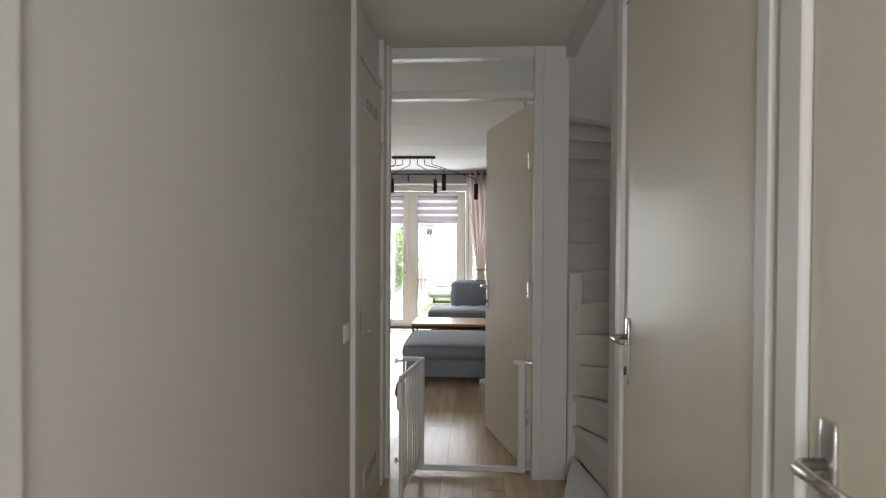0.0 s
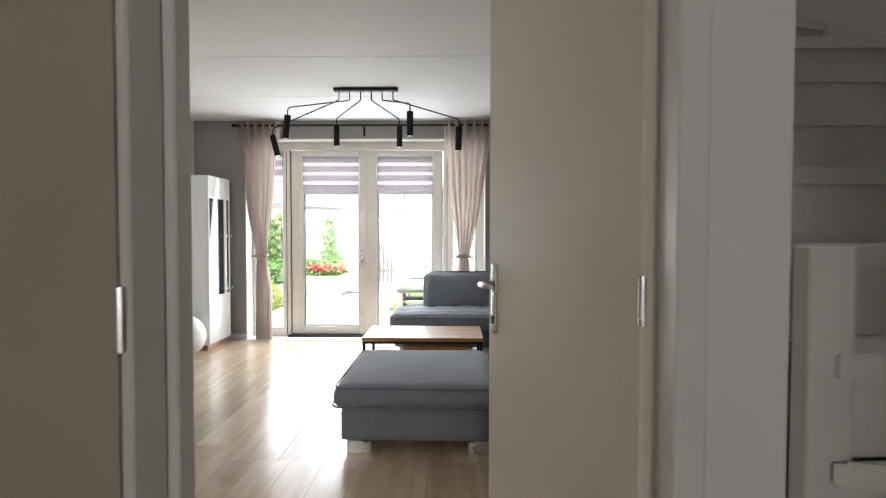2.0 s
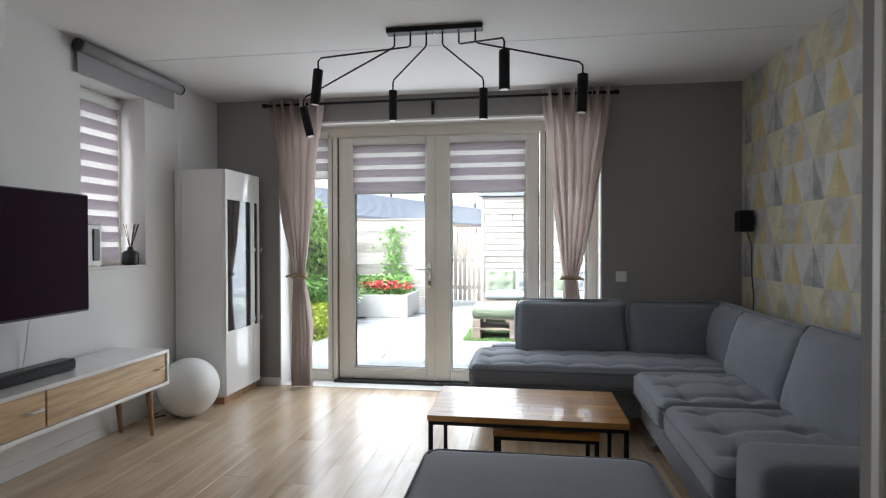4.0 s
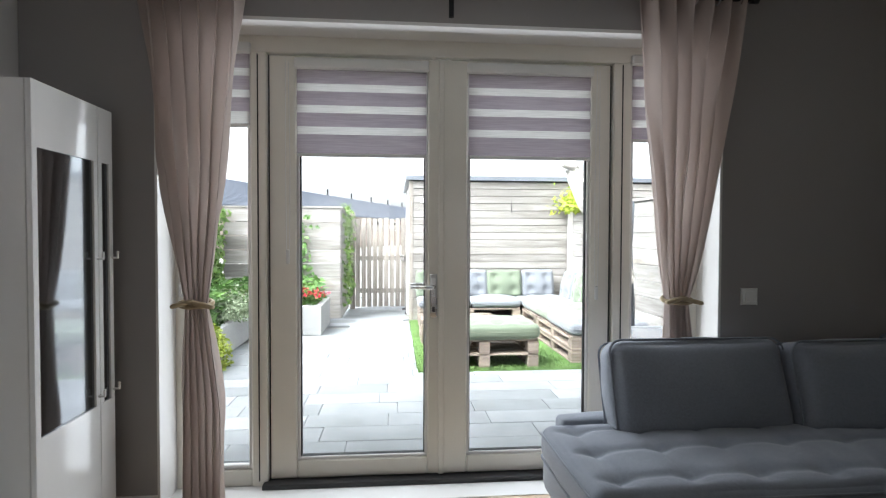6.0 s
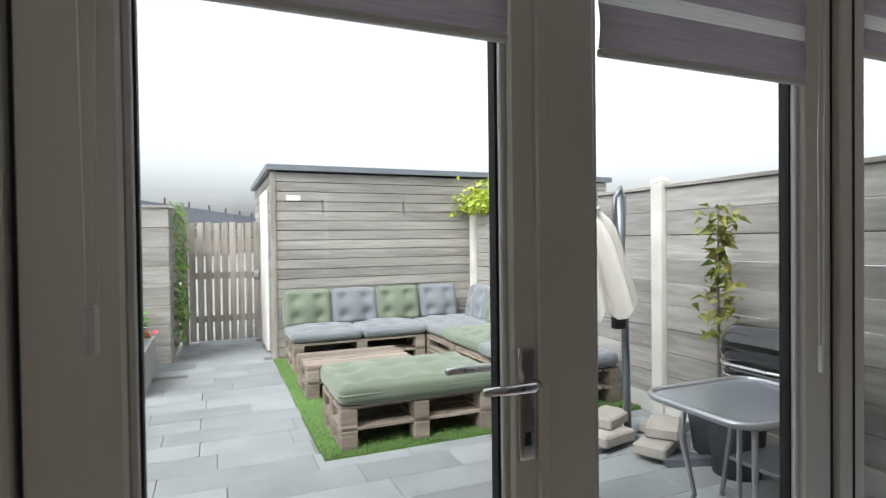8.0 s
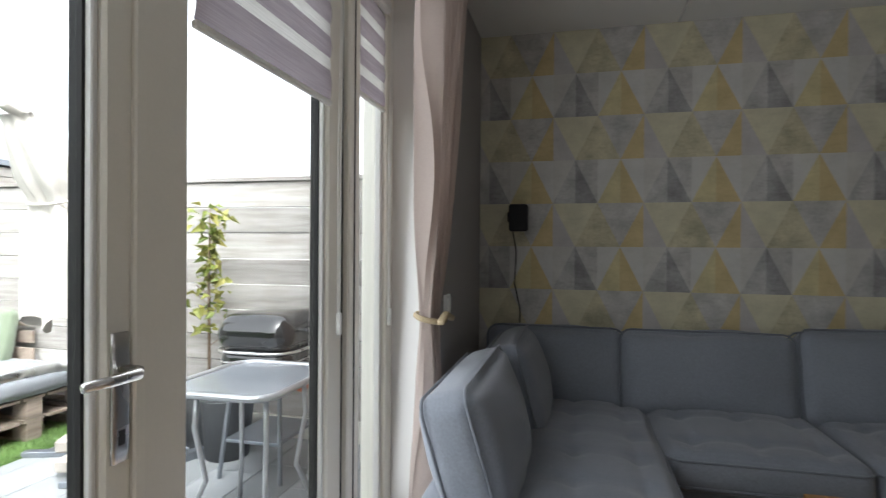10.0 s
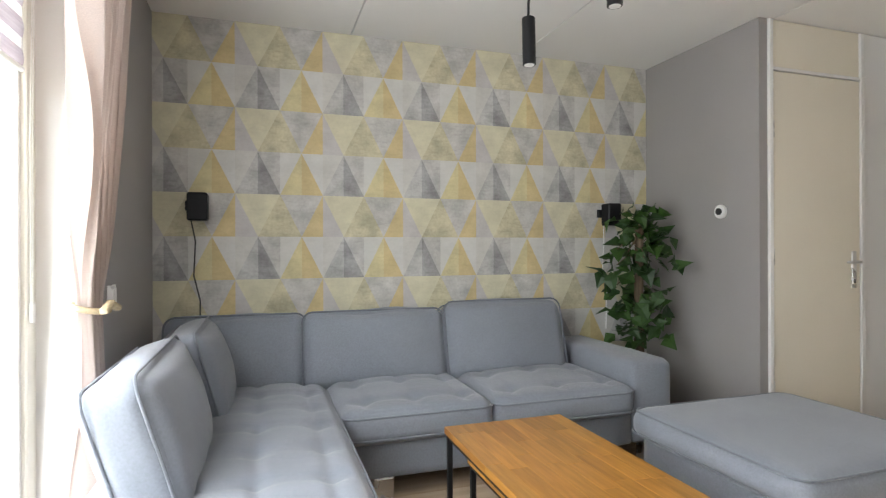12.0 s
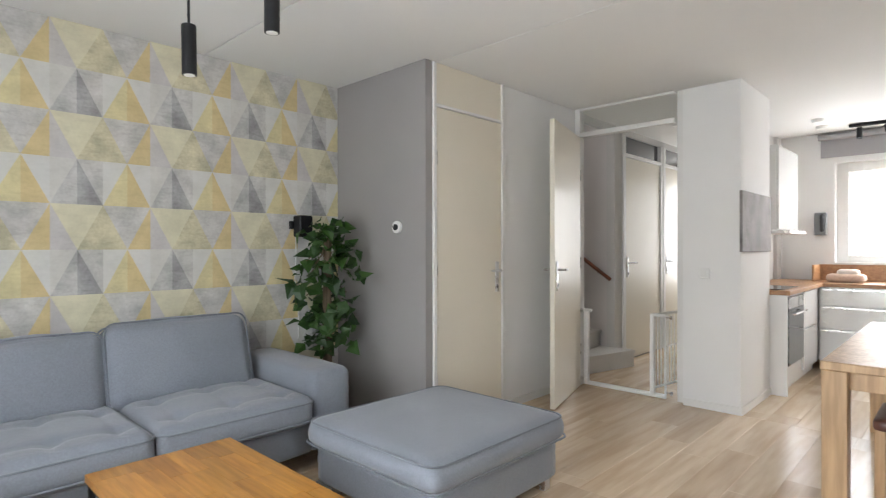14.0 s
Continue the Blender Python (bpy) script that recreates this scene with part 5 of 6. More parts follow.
house_plant()
ar = thing("wall_art", (-0.968, 2.67, 1.49), "smoky dark grey canvas on the white wall", "painting")
part("canvas", box((-0.99, 2.26, 1.25), (-0.969, 3.09, 1.72), 0.003), M_ART, ar)


def smoke_detector(x, y, z=H):
    t = thing("smoke_detector", (x, y, z), "round white ceiling detector", "detector", "ceiling detectors")
    part("housing", lathe([(0.05, -0.03), (0.058, -0.012), (0.058, 0.0)], (x, y, z), 24), M_WHITEPL, t)


smoke_detector(-1.12, 1.0)
smoke_detector(-1.09, 0.6)
smoke_detector(0.05, 1.6, HH)


# ---- kitchen end and dining table ----
def kitchen():
    t = thing("kitchen_unit", (-0.8, 1.5, 0), "gloss-white base cabinet with a built-in oven", "cabinet", "kitchen units")
    part("body", boxes([((-1.08, 0.75, 0.1), (-0.555, 2.20, 0.87)), ((-1.03, 0.75, 0.0), (-0.555, 2.20, 0.1)), ((-1.1, 2.18, 0.0), (-0.555, 2.212, 0.87))], 0.002), M_GLOSSW, t)
    o = part("oven", box((-1.10, 1.55, 0.25), (-1.08, 2.15, 0.85), 0.002), M_DARKGL, t, "built-in oven with a dark glass door")
    part("oven_handle", tube([(-1.12, 1.6, 0.70), (-1.135, 1.6, 0.70), (-1.135, 2.1, 0.70), (-1.12, 2.1, 0.70)], 0.007), M_CHROME, o)
    part("control_panel", box((-1.104, 1.55, 0.75), (-1.098, 2.15, 0.84)), M_CHROME, o)
    part("drawer_front", box((-1.10, 0.95, 0.12), (-1.08, 1.54, 0.50), 0.002), M_GLOSSW, t)
    part("drawer_front", box((-1.10, 0.95, 0.51), (-1.08, 1.54, 0.86), 0.002), M_GLOSSW, t)
    u = thing("kitchen_unit", (-2.0, 0.4, 0), "wide gloss-white drawer cabinet under the window", "cabinet", "kitchen units")
    part("body", boxes([((-3.0, 0.105, 0.1), (-1.081, 0.72, 0.87)), ((-3.0, 0.105, 0.0), (-1.081, 0.66, 0.1))], 0.002), M_GLOSSW, u)
    for z0, z1 in ((0.12, 0.42), (0.44, 0.66), (0.68, 0.85)):
        for a, b in ((-1.75, -1.09), (-2.42, -1.76), (-3.0, -2.43)):
            d = part("drawer_front", box((a, 0.72, z0), (b, 0.74, z1), 0.002), M_GLOSSW, u)
            part("handle", box((a + 0.02, 0.735, z1 - 0.012), (b - 0.02, 0.755, z1 + 0.004)), M_CHROME, d)
    w = thing("worktop", (-1.5, 1.0, 0.87), "wooden worktop running round the kitchen corner", "worktop")
    part("top", boxes([((-1.12, 0.76, 0.872), (-0.555, 2.21, 0.91)), ((-3.0, 0.105, 0.872), (-0.555, 0.759, 0.91))], 0.003), M_WORKTOP, w)
    part("upstand", boxes([((-3.0, 0.102, 0.911), (-1.0, 0.122, 1.09))], 0.002), M_WORKTOP, w, "wooden upstand under the window")
    part("upstand", boxes([((-1.0, 0.102, 0.911), (-0.98, 0.5, 1.09))], 0.002), M_WORKTOP, w)
    hb = thing("cooktop", (-0.85, 1.85, 0.91), "black glass cooktop in the worktop", "cooktop")
    part("glass", box((-1.06, 1.57, 0.911), (-0.6, 2.13, 0.917), 0.002), M_DARKGL, hb)
    c = thing("wall_cabinet", (-0.7, 1.2, 1.45), "gloss-white kitchen wall cabinet", "cabinet", "kitchen units")
    part("body", box((-0.86, 0.65, 1.46), (-0.555, 1.5, 2.3), 0.003), M_GLOSSW, c)
    part("door", box((-0.88, 0.66, 1.47), (-0.861, 1.49, 2.29), 0.002), M_GLOSSW, c)
    hood = thing("cooker_hood", (-0.75, 1.3, 1.40), "slim steel cooker hood under the wall cabinet", "cooker hood")
    part("body", box((-0.98, 0.8, 1.42), (-0.56, 1.5, 1.455), 0.004), M_CHROME, hood)
    wn2 = thing("window_3", (-2.1, 0.0, 1.11), "white kitchen window", "window", kind="structure")
    part("window_frame", boxes([((-3.0, -0.1, 1.11), (-2.92, -0.03, 2.24)), ((-1.24, -0.1, 1.11), (-1.13, -0.03, 2.24)), ((-2.92, -0.1, 1.11), (-1.24, -0.03, 1.19)), ((-2.92, -0.1, 2.14), (-1.24, -0.03, 2.24))], 0.004), M_TRIM, wn2)
    part("window_sill", box((-3.0, -0.03, 1.095), (-1.13, 0.12, 1.112)), M_TRIM, wn2)
    pane(wn2, (-2.93, -0.07, 1.18), (-1.23, -0.06, 2.15))
    bx = thing("roller_blind", (-2.1, 0.12, 2.4), "grey roller blind rolled up over the kitchen window", "blind")
    part("hanging_cloth", box((-3.0, 0.115, 2.30), (-1.0, 0.125, 2.5), 0.001), MATS["grey_roller_cloth"], bx)
    part("roll", tube([(-3.0, 0.15, 2.53), (-0.98, 0.15, 2.53)], 0.035, n=14), MATS["grey_roller_cloth"], bx)
    kb = thing("bread_basket", (-1.25, 0.42, 0.91), "pale bread basket on the worktop", "basket")
    part("basket", pillow((-1.28, 0.45, 0.955), (0.34, 0.24, 0.09), 0.04, (0, 0, 0), 8), surf("pale_basket_weave", (0.6, 0.45, 0.36), 0.8, 0.2, 8, 60, 0.4), kb, "", True)
    part("loaf", pillow((-1.30, 0.45, 1.01), (0.2, 0.14, 0.08), 0.04, (0, 0, 0), 8), surf("pale_cloth", (0.68, 0.6, 0.54), 0.9, 0.05), kb, "", True)
    ph = thing("wall_phone", (-0.9, 0.1, 1.5), "grey intercom unit on the kitchen wall", "intercom")
    part("housing", box((-1.06, 0.102, 1.42), (-0.94, 0.16, 1.68), 0.01), surf("grey_plastic", (0.2, 0.21, 0.22), 0.5), ph)
    part("handset", box((-1.04, 0.16, 1.46), (-1.0, 0.19, 1.66), 0.01), M_DARKPL, ph)
    lr = thing("spot_rail", (-1.7, 0.5, 2.55), "black ceiling rail with adjustable spots", "lamp")
    part("rail", box((-2.6, 0.48, H - 0.035), (-1.31, 0.52, H - 0.004), 0.003), M_BLACK, lr)
    for k, x in enumerate((-1.40, -1.62, -1.9, -2.2)):
        part("spot", tube([(x, 0.5, H - 0.05), (x - 0.03 * (k % 2), 0.52, H - 0.16)], 0.026, n=14), M_BLACK, lr)


kitchen()


def dining_table():
    t = thing("dining_table", (-2.35, 4.0, 0), "solid oak dining table with square legs", "table")
    x0, x1, y0, y1, z = -2.70, -1.725, 2.75, 4.60, 0.76
    part("tabletop", box((x0, y0, z - 0.04), (x1, y1, z), 0.004), M_DINING, t)
    part("apron", boxes([((x0 + 0.06, y1 - 0.09, z - 0.13), (x1 - 0.06, y1 - 0.065, z - 0.04)), ((x1 - 0.09, y0 + 0.06, z - 0.13), (x1 - 0.065, y1 - 0.09, z - 0.04)), ((x0 + 0.065, y0 + 0.06, z - 0.13), (x0 + 0.09, y1 - 0.09, z - 0.04))], 0.002), M_DINING, t)
    for x in (x0 + 0.055, x1 - 0.055):
        for y in (y0 + 0.055, y1 - 0.055):
            part("leg", box((x - 0.05, y - 0.05, 0), (x + 0.05, y + 0.05, z - 0.04), 0.004), M_DINING, t)
    c = thing("dining_chair", (-2.2, 3.9, 0), "oak dining chair with a brown leather seat pushed under the table", "chair")
    cx, cy = -2.12, 4.22
    part("seat", pillow((cx, cy, 0.46), (0.44, 0.44, 0.06), 0.025, (0, 0, 0.008), 8), M_LEATHER, c, "brown leather seat", True)
    for sx in (-0.19, 0.19):
        for sy in (-0.19, 0.19):
            part("leg", box((cx + sx - 0.02, cy + sy - 0.02, 0), (cx + sx + 0.02, cy + sy + 0.02, 0.44), 0.003), M_DINING, c)
    part("backrest", box((cx - 0.22, cy - 0.21, 0.5), (cx - 0.19, cy + 0.21, 0.9), 0.01), M_LEATHER, c)


dining_table()

# ---- garden ----
G = -0.04
slab("ground", [((-60, 8.80, G - 0.3), (60, 120, G - 0.03))], M_EARTH, "sandy ground under and beyond the garden paving", "ground")
slab("ground_front", [((-60, -60, G - 0.3), (60, -1.6, G - 0.03)), ((-60, -1.6, G - 0.3), (-3.35, 8.8, G - 0.03))], M_TILE, "paved ground before the house", "ground")


def board_fence(name, a, b, z0, z1, boards, axis, mat, label, thick=0.03, cap=True, name_part="board"):
    """Horizontal boards, one object each, between two ground points along an axis."""
    t = thing(name, (*a, z0), label, "fence")
    h = (z1 - z0) / boards
    for k in range(boards):
        za, zb = z0 + k * h + 0.003, z0 + (k + 1) * h - 0.003
        off = 0.004 * (k % 2)
        if axis == "y":
            bm = box((a[0] - thick / 2 - off, a[1], za), (a[0] + thick / 2, b[1], zb), 0.003)
        else:
            bm = box((a[0], a[1] - thick / 2 - off, za), (b[0], a[1] + thick / 2, zb), 0.003)
        part(name_part, bm, mat, t)
    if cap:
        if axis == "y":
            part("cap_rail", box((a[0] - 0.035, a[1], z1), (a[0] + 0.035, b[1], z1 + 0.03), 0.004), mat, t)
        else:
            part("cap_rail", box((a[0], a[1] - 0.035, z1), (b[0], a[1] + 0.035, z1 + 0.03), 0.004), mat, t)
    return t


POSTS = (8.95, 10.98, 13.02, 14.28)
for ya, yb in zip(POSTS, POSTS[1:]):
    board_fence("garden_fence", (1.52, ya + 0.06), (1.52, yb - 0.06), 0.10, 1.72, 9, "y", M_FENCEY, "weathered grey horizontal board fence between concrete posts")
for y in POSTS:
    t = thing("fence_post", (1.50, y, G), "pale concrete fence post with a pointed cap", "post", "concrete fence posts")
    part("shaft", box((1.455, y - 0.055, G - 0.03), (1.565, y + 0.055, 1.77), 0.008), M_CONC, t)
    bm = lathe([(0.075, 0.0), (0.07, 0.02), (0.0, 0.05)], (1.51, y, 1.77), 4)
    part("cap", turned(bm, (1.51, y, 1.77), 45), M_CONC, t)
slab("kerb_fence", [((1.49, 8.9, G - 0.03), (1.55, 14.4, 0.10))], M_CONC, "concrete gravel board under the fence", "kerb")


def shed():
    t = thing("shed", (0.9, 15.6, G), "flat-roofed shed clad in weathered grey boards", "shed")
    x0, x1, y0, y1 = -1.07, 3.8, 14.42, 17.2
    part("wall", boxes([((x0 + 0.03, y0 + 0.03, G), (x1, y1, 2.18))]), M_FENCE, t)
    n = 19
    for k in range(n):
        za, zb = G + 0.02 + k * (2.2 / n), G + 0.02 + (k + 1) * (2.2 / n) - 0.008
        part("board", box((x0, y0, za), (x1, y0 + 0.03 - 0.006 * (k % 2), zb), 0.004), M_FENCE, t)
        part("board", box((x0, y0 + 0.031, za), (x0 + 0.03, y1, zb), 0.004), M_FENCEY, t)
    part("corner_board", box((x0 - 0.012, y0 - 0.012, G), (x0 + 0.05, y0 + 0.03, 2.18), 0.003), M_FENCEZ, t)
    part("roof_edge", box((x0 - 0.06, y0 - 0.06, 2.19), (x1 + 0.06, y1 + 0.06, 2.26), 0.004), M_ALU, t, "grey metal roof edge")
    part("vent_plate", box((-0.9, y0 - 0.012, 1.84), (-0.74, y0, 1.90), 0.002), M_WHITEPL, t)
    for x in (-0.48, 0.55):
        part("hook", tube([(x, y0 - 0.01, 1.85), (x, y0 - 0.03, 1.78), (x, y0 - 0.05, 1.70), (x + 0.02, y0 - 0.03, 1.69)], 0.006), M_BLACK, t)
    part("door", box((x0 - 0.03, y0 + 0.5, G + 0.02), (x0, y0 + 1.35, 2.0), 0.004), M_TRIM, t, "pale shed door")


shed()


def plank_gate():
    t = thing("garden_gate", (-1.55, 15.9, G), "grey vertical plank gate with gaps", "gate")
    n = 9
    for k in range(n):
        x = -2.02 + k * 0.104
        part("board", box((x, 15.9 + 0.012 * (k % 2), 0.0), (x + 0.082, 15.925 + 0.012 * (k % 2), 1.62 + 0.01 * (k % 3)), 0.003), M_FENCEZ, t)
    for z in (0.25, 0.85, 1.42):
        part("rail", box((-2.02, 15.94, z), (-1.10, 15.97, z + 0.09), 0.003), M_FENCE, t)
    part("latch", box((-1.2, 15.88, 0.85), (-1.13, 15.9, 0.95), 0.003), M_CHROME, t)
    for x in (-2.12, -1.10):
        part("post", box((x, 15.9, G), (x + 0.09, 15.99, 1.75), 0.004), M_FENCEZ, t)


plank_gate()
board_fence("board_screen", (-3.95, 14.5), (-2.16, 14.5), 0.0, 1.74, 8, "x", M_FENCE, "rough grey horizontal board screen behind the planter", 0.035)
board_fence("board_screen", (-2.16, 14.52), (-2.16, 15.9), 0.0, 1.74, 8, "y", M_FENCEY, "rough grey horizontal board screen beside the gate", 0.035)
board_fence("board_screen", (-4.15, 8.95), (-4.15, 14.5), 0.0, 1.74, 8, "y", M_FENCEY, "board fence overgrown with ivy", 0.035)


def planters():
    for (a, b, lab) in (((-3.95, 10.6, G), (-3.2, 13.2, 0.30), "long grey concrete planter full of green plants"), ((-3.95, 13.25, G), (-2.3, 14.3, 0.36), "grey concrete planter in the corner with red flowers")):
        t = thing("planter", ((a[0] + b[0]) / 2, (a[1] + b[1]) / 2, G), lab, "planter", "concrete planters")
        w = 0.09
        part("wall", boxes([((a[0], a[1], a[2]), (b[0], a[1] + w, b[2])), ((a[0], b[1] - w, a[2]), (b[0], b[1], b[2])), ((b[0] - w, a[1] + w, a[2]), (b[0], b[1] - w, b[2])), ((a[0], a[1] + w, a[2]), (a[0] + w, b[1] - w, b[2]))], 0.006), M_PLANTER, t)
        part("soil", box((a[0] + w, a[1] + w, a[2]), (b[0] - w, b[1] - w, b[2] - 0.05)), M_EARTH, t)


planters()


def plant_mass(name, label, n, size, mat, place, seed, aspect=0.6, face=None, category="plant"):
    rnd = random.Random(seed)
    return solid(name, leaves([place(rnd) for _ in range(n)], size, None, rnd, 0.3, aspect, face), mat, label, category, "stuff")


def ivy_place(r):
    y = r.uniform(9.0, 14.4)
    z = r.uniform(0.05, 1.0) * (1.85 + 0.22 * math.sin(y * 2.1) + 0.12 * math.sin(y * 5.3))
    return (-4.05 + 0.16 * r.random() ** 0.7 + 0.12 * max(0, math.sin(y * 3.1 + z * 4)), y, z)


plant_mass("ivy", "dense ivy hanging over the garden fence", 7500, 0.085, M_IVY, ivy_place, 4, 0.85, (1, -0.15, 0.35))
plant_mass("ivy", "ivy on the corner of the board screen", 500, 0.08, M_IVY, lambda r: (-2.12 + r.uniform(-0.06, 0.1), 15.2 + r.uniform(-0.6, 0.5), r.uniform(0.2, 1.8)), 9, 0.85, (1, -0.5, 0.2))
plant_mass("climber", "yellow-green climber over the far fence", 900, 0.08, M_LIME, lambda r: (1.5 + r.gauss(0, 0.12), r.uniform(13.0, 14.4), 1.75 + abs(r.gauss(0, 0.16)) - 0.05), 11, 0.8)
plant_mass("climber", "green climber on the board screen", 420, 0.07, M_GREEN, lambda r: (-2.85 + r.gauss(0, 0.12), 14.43 - r.random() * 0.05, 0.4 + 1.2 * r.random() ** 1.6), 12, 0.8, (0, -1, 0.3))
plant_mass("ground_cover", "lime-yellow ground cover spilling over the planter edge", 4200, 0.04, M_LIME,
           lambda r: (lambda u, v: (-3.62 + 0.60 * u, 10.85 + 0.85 * v, 0.30 + 0.09 * r.random() if u < 0.70 else max(G + 0.01, 0.36 - (u - 0.70) * 1.6 * (0.3 + r.random()))))(r.random(), r.random()), 13, 0.9)
plant_mass("perennials", "bright green leafy perennials in the planter", 1500, 0.15, M_GREEN, lambda r: (r.uniform(-3.9, -3.35), r.uniform(11.3, 13.1), 0.3 + 0.4 * r.random() ** 1.3), 14, 0.3)
plant_mass("silver_shrub", "silvery small-leaved shrub in the planter", 1900, 0.04, M_SILVER, lambda r: (-3.25 + r.gauss(0, 0.13), 12.6 + r.gauss(0, 0.22), 0.32 + abs(r.gauss(0, 0.12))), 15, 0.8)
plant_mass("perennials", "broad green leaves in the corner planter", 900, 0.12, M_GREEN, lambda r: (r.uniform(-3.85, -2.4), r.uniform(13.35, 14.2), 0.36 + 0.3 * r.random() ** 1.4), 16, 0.6)
plant_mass("red_flowers", "small red flowers in the corner planter", 260, 0.055, M_RED, lambda r: (-2.75 + r.gauss(0, 0.22), 13.5 + r.gauss(0, 0.1), 0.47 + 0.12 * r.random()), 17, 1.0)

# artificial grass mat and its blades
slab("lawn_mat", [((-1.08, 11.15, G - 0.03), (1.46, 14.42, G + 0.012))], M_TURF, "green artificial grass mat", "artificial grass")


def grass():
    rnd = random.Random(31)
    vs, fs = [], []
    for k in range(22000):
        x, y = rnd.uniform(-1.08, 1.46), 11.15 + 3.2 * rnd.random() ** 1.8
        a, h, w = rnd.uniform(0, 6.28), rnd.uniform(0.018, 0.034), 0.003
        dx, dy = math.cos(a), math.sin(a)
        i = len(vs)
        vs += [(x - dx * w, y - dy * w, G + 0.01), (x + dx * w, y + dy * w, G + 0.01), (x - dy * 0.012, y + dx * 0.012, G + 0.01 + h)]
        fs.append((i, i + 1, i + 2))
    me = bpy.data.meshes.new("grass_blades")
    me.from_pydata(vs, [], fs)
    me.materials.append(M_GRASS)
    tagged(new("grass_blades", me), "short green artificial grass blades", "artificial grass", kind="stuff")


grass()


def pallet(t, x0, x1, y0, y1, z, layers, along="x"):
    """Euro pallets stacked: top slats, blocks and bottom runners."""
    for k in range(layers):
        zb = z + k * 0.145
        n = 5
        for j in range(n):
            if along == "x":
                ya = y0 + (y1 - y0) * j / n + 0.012
                bm = box((x0, ya, zb + 0.122), (x1, ya + (y1 - y0) / n - 0.024, zb + 0.143), 0.002)
            else:
                xa = x0 + (x1 - x0) * j / n + 0.012
                bm = box((xa, y0, zb + 0.122), (xa + (x1 - x0) / n - 0.024, y1, zb + 0.143), 0.002)
            part("slat", bm, M_PALLET, t)
        for fx in (0.0, 0.5, 1.0):
            xa = x0 + (x1 - x0 - 0.11) * fx
            part("runner", boxes([((xa, y0, zb), (xa + 0.11, y1, zb + 0.02)), ((xa, y0, zb + 0.1), (xa + 0.11, y1, zb + 0.121))], 0.002), M_PALLET, t)
            for fy in (0.0, 0.5, 1.0):
                ya = y0 + (y1 - y0 - 0.12) * fy
                part("block", box((xa, ya, zb + 0.02), (xa + 0.11, ya + 0.12, zb + 0.10), 0.003), M_PALLET, t)


def out_cushion(c, s, mat, label, turn=None, nx=3, ny=2):
    t = thing("garden_cushion", c, label, "cushion", "garden cushions")
    tf = [(-s[0] / 2 + s[0] * (i + 0.5) / nx, -s[1] / 2 + s[1] * (j + 0.5) / ny, 0.045, 0.06) for i in range(nx) for j in range(ny)]
    p = part("cover", pillow(c, s, 0.05, (0.012, 0.012, 0.035), 24, turn, tf, 0.008), mat, t, "", True)
    part("piping", seam(c, s, 0.0, 0.05, 0.006, turn, 0.004), mat, p)


Z0 = G + 0.015
pt = thing("pallet_bench", (-0.42, 11.55, Z0), "low bench of two stacked weathered pallets", "bench", "pallet furniture")
pallet(pt, -0.96, 0.16, 11.22, 11.88, Z0, 2)
out_cushion((-0.40, 11.55, Z0 + 0.29 + 0.075), (1.14, 0.72, 0.15), M_CUSHG, "sage green tufted cushion on the pallet bench", None, 4, 3)
pt = thing("pallet_table", (-0.5, 12.9, Z0), "low table of stacked weathered pallets", "table", "pallet furniture")
pallet(pt, -0.98, 0.0, 12.52, 13.15, Z0, 2)
pt = thing("pallet_sofa", (0.2, 13.95, Z0), "garden sofa of weathered pallets along the shed", "sofa", "pallet furniture")
pallet(pt, -0.95, 0.52, 13.58, 14.36, Z0, 2)
pt = thing("pallet_sofa", (1.0, 12.7, Z0), "garden sofa of weathered pallets along the fence", "sofa", "pallet furniture")
pallet(pt, 0.55, 1.42, 11.35, 12.80, Z0, 2, "y")
pallet(pt, 0.55, 1.42, 12.83, 14.36, Z0, 2, "y")
zc = Z0 + 0.29
out_cushion((-0.58, 13.95, zc + 0.06), (0.76, 0.72, 0.12), M_CUSHW, "pale grey tufted seat cushion on the pallet sofa", None, 3, 3)
out_cushion((0.18, 13.95, zc + 0.06), (0.74, 0.72, 0.12), M_CUSHW, "pale grey tufted seat cushion on the pallet sofa", None, 3, 3)
out_cushion((0.97, 13.75, zc + 0.06), (0.80, 1.1, 0.12), M_CUSHW, "pale grey tufted corner cushion on the pallet sofa", None, 3, 4)
out_cushion((0.97, 12.72, zc + 0.07), (0.82, 0.95, 0.13), M_CUSHG, "sage green tufted seat cushion on the pallet sofa", None, 3, 4)
out_cushion((0.97, 11.80, zc + 0.07), (0.86, 0.95, 0.13), M_CUSHW, "pale grey tufted seat cushion on the pallet sofa", None, 3, 4)
lean_n = Euler((radians(78), 0, 0)).to_matrix()
for k, (x, mat) in enumerate(((-0.70, M_CUSHG), (-0.14, M_CUSHW), (0.40, M_CUSHG))):
    out_cushion((x, 14.24, zc + 0.30), (0.54, 0.42, 0.13), mat, ("sage green" if mat is M_CUSHG else "pale grey") + " tufted back cushion against the shed", lean_n, 2, 2)
out_cushion((0.95, 14.26, zc + 0.30), (0.50, 0.42, 0.13), M_CUSHW, "pale grey tufted back cushion against the shed", lean_n, 2, 2)
lean_e = Euler((0, 0, radians(-90))).to_matrix() @ lean_n
for y, mat in ((13.80, M_CUSHW), (13.28, M_CUSHG), (12.76, M_CUSHW), (12.24, M_CUSHG)):
    out_cushion((1.33, y, zc + 0.30), (0.50, 0.42, 0.13), mat, ("sage green" if mat is M_CUSHG else "pale grey") + " tufted back cushion against the fence", lean_e, 2, 2)
pb = thing("slatted_screen", (1.44, 12.9, zc), "narrow backrest boards of the pallet sofa", "backrest", "pallet furniture")
